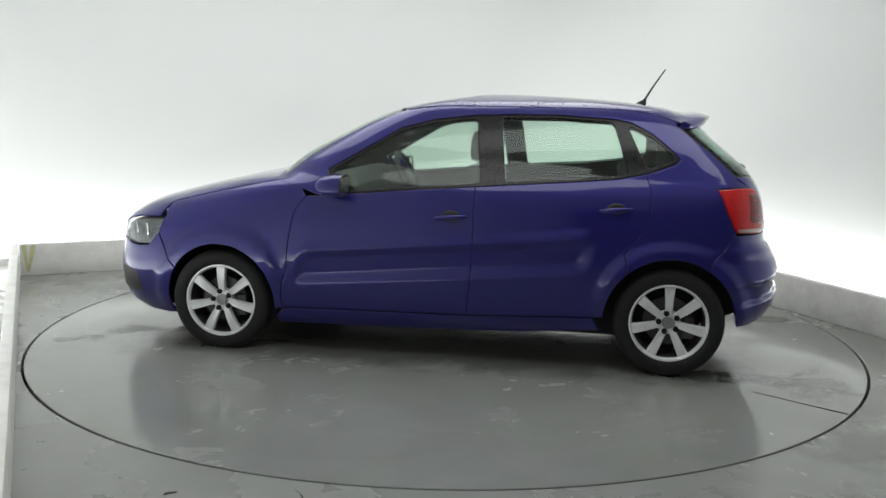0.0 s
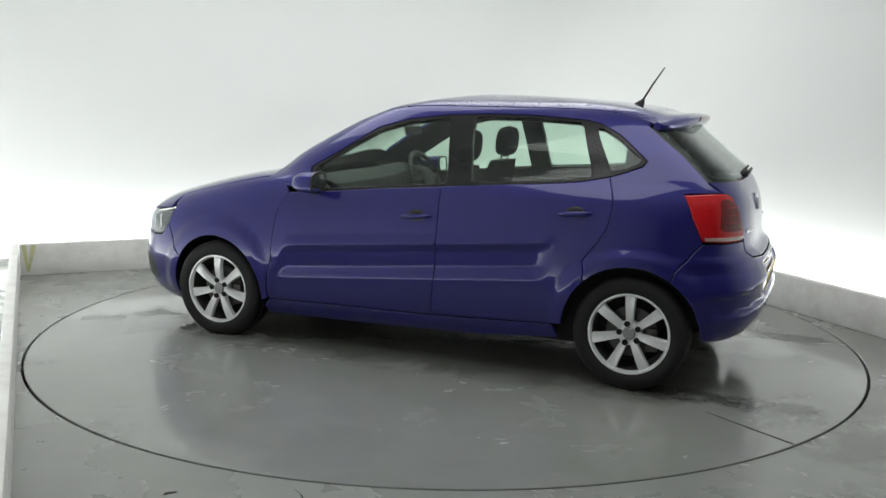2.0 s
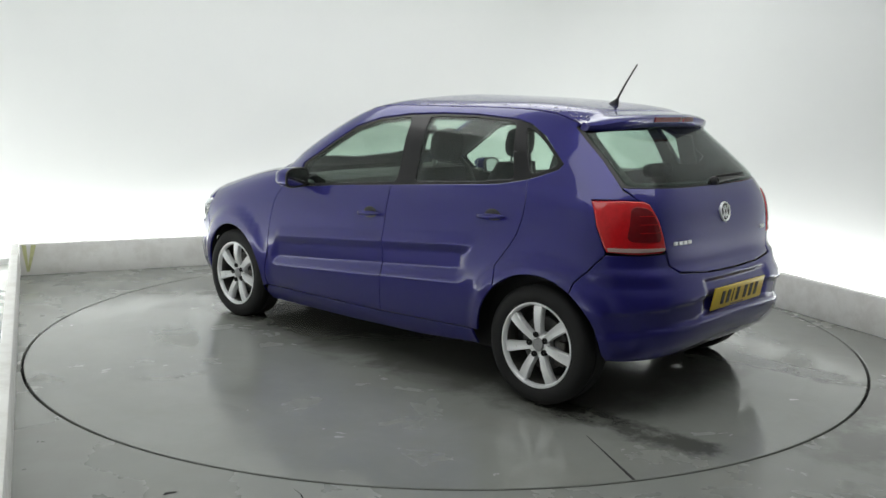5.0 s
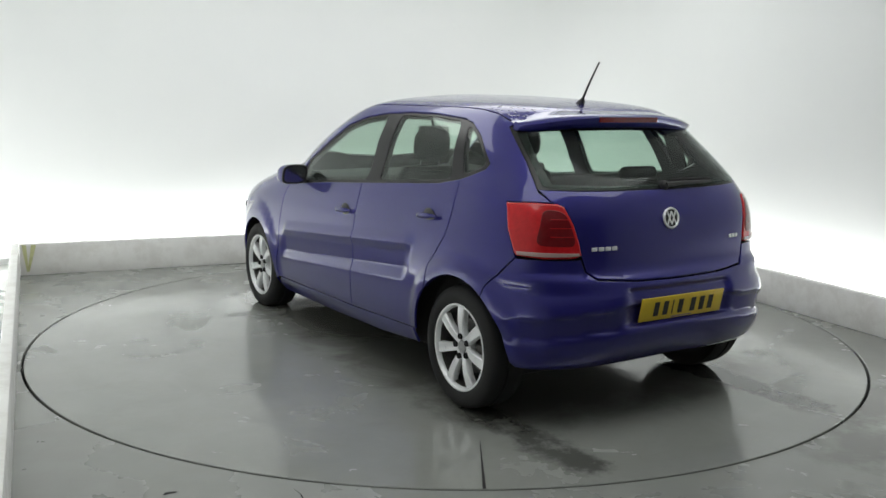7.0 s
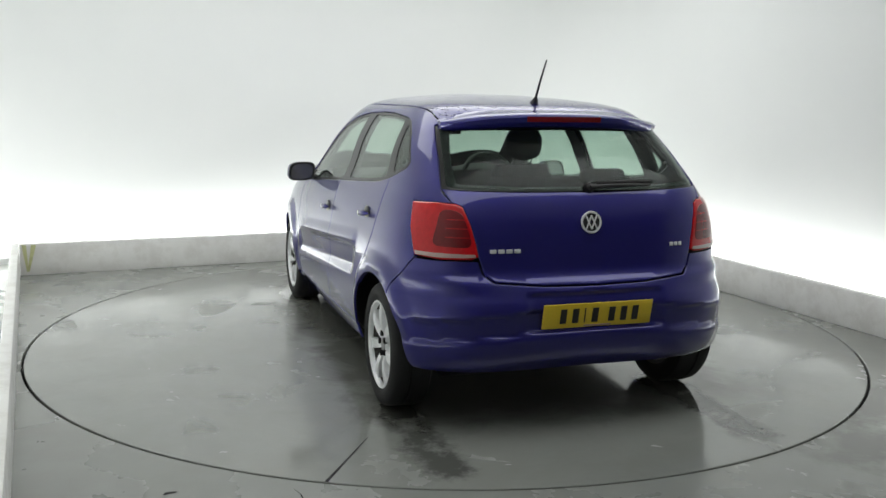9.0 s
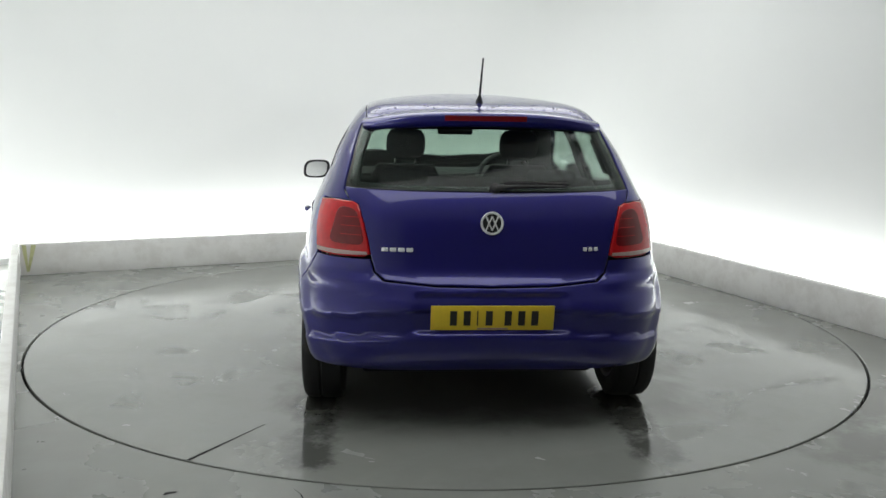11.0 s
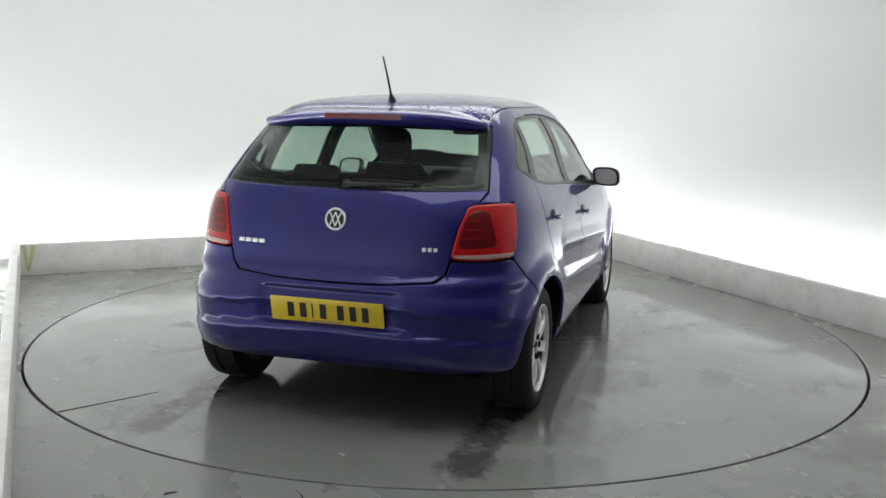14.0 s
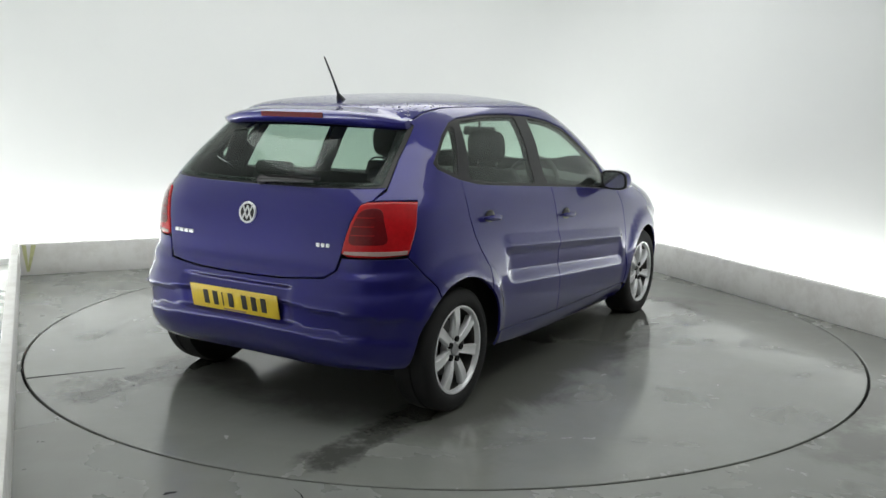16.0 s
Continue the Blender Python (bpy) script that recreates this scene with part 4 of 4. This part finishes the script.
# ---------------------------------------------------------------- wheels
def build_wheel(name, hx, s):
    wheel = new(name)
    wheel.parent = car
    wheel.matrix_basis = pose(hx, s * .724, HUB_Z[hx], -90 * s)
    wheel["label"] = "black tyre on a seven-spoke silver alloy rim"
    m = Matrix()
    bm = bmesh.new()
    prof = [(.199, .078), (.207, .090), (.226, .097), (.250, .098), (.272, .090), (.284, .076), (.288, .050), (.288, .020), (.282, .016), (.282, .010), (.289, .006), (.289, -.050), (.284, -.078), (.250, -.096), (.211, -.09), (.199, -.08)]
    lathe(bm, prof, m, 96, closed=True)
    # the tyre sits flat where it bears on the deck
    for v in bm.verts:
        if s * v.co.y > HUB_Z[hx] - .001:
            v.co.y = s * (HUB_Z[hx] - .001)
    part("tyre", bm, RUBBER, wheel, "black rubber tyre", sharp=50)
    bm = bmesh.new()
    lathe(bm, [(.200, .078), (.206, .086), (.205, .091), (.197, .091), (.191, .082), (.188, .068)], m, 64)
    rim = part("rim", bm, ALLOY, wheel, "silver alloy rim")
    # barrel of the alloy rim, its shadow given by a dark colour
    bm = bmesh.new()
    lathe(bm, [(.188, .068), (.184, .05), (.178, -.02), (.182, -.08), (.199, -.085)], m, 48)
    part("barrel", bm, DARK_METAL, rim, "inside of the rim, coloured dark for shade")
    for k in range(7):
        a = radians(-90 * s + 360 * k / 7)
        bm = bmesh.new()
        rings = []
        for i in range(8):
            t = i / 7
            r = .038 + .156 * t
            w = .0175 + .0105 * t ** 1.2
            h = .079 - .012 * (1 - t) ** 2 + .008 * math.sin(math.pi * t)
            q = [(-w, h - .030), (-w, h - .006), (-w * .82, h), (-.004, h - .0025), (.004, h - .0025), (w * .82, h), (w, h - .006), (w, h - .030)]
            rings.append([Vector((r * math.cos(a) - x * math.sin(a), r * math.sin(a) + x * math.cos(a), z)) for x, z in q])
        loft(bm, rings)
        part("spoke", bm, ALLOY, rim)
    bm = bmesh.new()
    lathe(bm, [(.064, .030), (.064, .054), (.060, .063), (.045, .068), (.034, .068), (.030, .060)], m, 40)
    part("hub", bm, ALLOY, rim)
    bm = bmesh.new()
    lathe(bm, [(.031, .056), (.031, .069), (.027, .073), (.002, .074)], m, 32)
    part("centre_cap", bm, plain_cap(), rim, "grey centre cap")
    for k in range(5):
        a = radians(-76 * s + 72 * k)
        bm = bmesh.new()
        lathe(bm, [(.0145, .060), (.0145, .0775), (.011, .0785), (.0095, .074), (.001, .074)], Matrix.Translation((.050 * math.cos(a), .050 * math.sin(a), 0)), 12)
        part("wheel_bolt", bm, LINER, rim, "dark recessed wheel bolt")
    bm = bmesh.new()
    lathe(bm, [(.03, .020), (.128, .020), (.128, .0), (.03, .0)], m, 48)
    part("brake_disc", bm, DISC_METAL, wheel, "steel brake disc")
    bm = bmesh.new()
    box(bm, pose(.105 * (-s), .03, .022), .06, .12, .045, .01)
    part("brake_caliper", bm, DARK_METAL, wheel, "dark brake caliper")
    bm = bmesh.new()
    lathe(bm, [(.002, -.03), (.168, -.03), (.17, -.04), (.002, -.05)], m, 40)
    part("back_plate", bm, LINER, wheel)
    return wheel


def plain_cap():
    m = bpy.data.materials.get("cap_grey")
    return m or plain("cap_grey", (.35, .35, .36), .3, .7)


# ---------------------------------------------------------------- inside the car
def cushion(bm, m, sx, sy, sz, r):
    box(bm, m, sx, sy, sz, r, 4)


def build_seat(x, y):
    seat = new("front_seat")
    seat.parent = car
    seat.matrix_basis = pose(x, y, -.06)
    seat["label"] = "charcoal cloth front seat with headrest"
    bm = bmesh.new()
    cushion(bm, pose(.02, 0, .50, 0, -8), .50, .50, .16, .06)
    part("seat_cushion", bm, FABRIC, seat)
    bm = bmesh.new()
    rings = []
    for i in range(9):
        t = i / 8
        z = .52 + .58 * t
        xx = -.20 - .17 * t
        w = .25 - .035 * t ** 2 - .05 * max(t - .8, 0) / .2
        d = .075 - .025 * t
        rings.append([Vector((xx + d * math.copysign(abs(math.cos(a)) ** .7, math.cos(a)), w * math.copysign(abs(math.sin(a)) ** .6, math.sin(a)), z)) for a in (2 * math.pi * j / 24 for j in range(24))])
    loft(bm, rings)
    part("backrest", bm, FABRIC, seat, sharp=60)
    bm = bmesh.new()
    rings = []
    for i in range(11):
        t = i / 10
        k = max(1 - abs(2 * t - 1) ** 3.2, .0) ** .5 * .96 + .04
        z = 1.122 + .198 * t
        rings.append([Vector((-.385 - .02 * t + .062 * k * math.cos(a), .114 * (k * .9 + .1) * math.copysign(abs(math.sin(a)) ** .7, math.sin(a)), z)) for a in (2 * math.pi * j / 22 for j in range(22))])
    loft(bm, rings)
    part("headrest", bm, FABRIC, seat, sharp=60)
    for dy in (-.06, .06):
        bm = bmesh.new()
        tube(bm, [(-.37, dy, 1.08), (-.385, dy, 1.16)], .006, 8)
        part("headrest_post", bm, CHROME, seat)


def build_inside():
    bm = bmesh.new()
    rings = []
    for x, h, low in ((-1.58, .62, .34), (-1.45, .70, .32), (-.9, .70, .20), (.6, .70, .20), (.85, .70, .22)):
        y = .74 - .12 * (abs(x + .2) / 1.8) ** 3
        rings.append([Vector((x, -y, low)), Vector((x, y, low)), Vector((x, y, h)), Vector((x, y - .06, h)), Vector((x, y - .08, low + .06)), Vector((x, -y + .08, low + .06)), Vector((x, -y + .06, h)), Vector((x, -y, h))])
    loft(bm, rings)
    part("cabin_tub", bm, LINER, car, "dark cabin floor and door linings", smooth=False)
    bm = bmesh.new()
    for dy, w in ((0, .1), ):
        rings = []
        for i in range(13):
            t = -1 + i / 6
            y = .66 * t
            f = .06 * abs(t) ** 2
            hump = .035 * math.exp(-((y - .36 * -1) / .16) ** 2)
            sec = [(.95 - f, .90), (.80 - f, .955), (.62 - f * .5, .960 + hump), (.50, .93 + hump), (.46, .86), (.50, .62), (.55, .45), (.95 - f, .45)]
            rings.append([Vector((x, y, z)) for x, z in sec])
        loft(bm, rings)
    part("dashboard", bm, DASH, car, "dark grey dashboard")
    # steering wheel on the right
    base = new("steering_wheel")
    base.parent = car
    base.matrix_basis = pose(.40, -.36, .905, 0, -64)
    bm = bmesh.new()
    rings = []
    for i in range(36):
        a = 2 * math.pi * i / 36
        c = Vector((.178 * math.cos(a), .178 * math.sin(a), 0))
        rings.append([c + Vector((.016 * math.cos(b) * math.cos(a), .016 * math.cos(b) * math.sin(a), .016 * math.sin(b))) for b in (2 * math.pi * j / 8 for j in range(8))])
    rings.append(rings[0])
    loft(bm, rings, cap=False)
    bmesh.ops.remove_doubles(bm, verts=bm.verts, dist=1e-5)
    part("steering_rim", bm, TRIM, base)
    bm = bmesh.new()
    cushion(bm, pose(0, 0, -.01), .13, .15, .05, .02)
    for a in (90, -90, 180):
        box(bm, pose(.10 * math.cos(radians(a)), .10 * math.sin(radians(a)), -.005, 0, 0, a), .14, .035, .018, .006)
    part("steering_hub", bm, TRIM, base)
    for y in (.312, -.352):
        build_seat(.225, y)
    bm = bmesh.new()
    cushion(bm, pose(-.72, 0, .50, 0, -8), .48, 1.24, .15, .06)
    part("rear_bench", bm, FABRIC, car, "charcoal cloth rear bench")
    bm = bmesh.new()
    cushion(bm, pose(-1.07, 0, .77, 0, 14), .12, 1.22, .56, .05)
    part("rear_backrest", bm, FABRIC, car, "charcoal cloth rear backrest")
    for y in (.36, -.36):
        bm = bmesh.new()
        cushion(bm, pose(-1.145, y, 1.055, 0, 10), .07, .24, .075, .03)
        part("rear_headrest", bm, FABRIC, car, "low charcoal rear headrest")
    bm = bmesh.new()
    cushion(bm, pose(-1.38, 0, .985, 0, 4), .40, 1.14, .025, .01)
    part("parcel_shelf", bm, DASH, car, "dark parcel shelf")
    for s in (1, -1):
        low, high = (float(width(np.array([-1.16]), np.array([z]))[0]) for z in (1.08, 1.30))
        bm = bmesh.new()
        cushion(bm, pose(-1.185, s * ((low + high) / 2 - .080), 1.165, s * math.degrees(math.atan2(low - high, .22)), 0, 0), .10, .022, .18, .008)
        part("pillar_trim", bm, FABRIC, car, "dark grey inner pillar trim")
    bm = bmesh.new()
    cushion(bm, pose(.34, -.02, 1.225, 0, 14), .02, .225, .055, .012)
    tube(bm, [(.345, -.02, 1.24), (.36, 0, 1.36)], .010, 8)
    part("interior_mirror", bm, TRIM, car, "black interior mirror")
    for y in (.36, -.36):
        bm = bmesh.new()
        box(bm, pose(.19, y, 1.348, 0, 20), .15, .36, .012, .005)
        part("sun_visor", bm, HEADLINER, car, "grey sun visor")
    bm = bmesh.new()
    rings = []
    for x, y0, z0 in ((1.95, .45, .26), (1.7, .58, .19), (.88, .70, .145), (-.86, .70, .155), (-1.45, .55, .24), (-1.62, .45, .29)):
        rings.append([Vector((x, -y0, z0)), Vector((x, y0, z0)), Vector((x, y0 - .05, z0 + .07)), Vector((x, -y0 + .05, z0 + .07))])
    bmw = bmesh.new()
    loft(bmw, rings)
    bm.free()
    # wheel cut-outs stay clear: the tray narrows at the axles
    for v in bmw.verts:
        for hx in (HUB_F, HUB_R):
            if abs(v.co.x - hx) < .4:
                v.co.y = math.copysign(min(abs(v.co.y), .56), v.co.y)
    part("underbody", bmw, LINER, car, "black underbody tray", smooth=False)
    bm = bmesh.new()
    box(bm, pose(.1, 0, .205), 2.9, 1.10, .13, .02)
    part("chassis", bm, LINER, car, "black floor pan", smooth=False)


for s in (1, -1):
    body_side(s)
middle_parts()
for hx, nm in ((HUB_F, "front_wheel"), (HUB_R, "rear_wheel")):
    for s in (1, -1):
        build_wheel(nm, hx, s)
build_inside()


# ---------------------------------------------------------------- what moves: the turntable, and the car on it
def heading(t):
    return 170.566 - 6.5728 * t - .039355 * t ** 2 + .00091658 * t ** 3


def motions():
    car_rows, table_rows = [], []
    for i in range(33):
        t = .5 * i
        a = heading(t)
        c, s_ = math.cos(radians(a)), math.sin(radians(a))
        ox, oy = -.0709, -.0401
        car_rows.append((t, pose(c * ox - s_ * oy, s_ * ox + c * oy, .0, 0, 0, a)))
        table_rows.append((t, pose(0, 0, 0, 0, 0, a)))
    walk(turntable, table_rows)
    walk(car, car_rows)


motions()
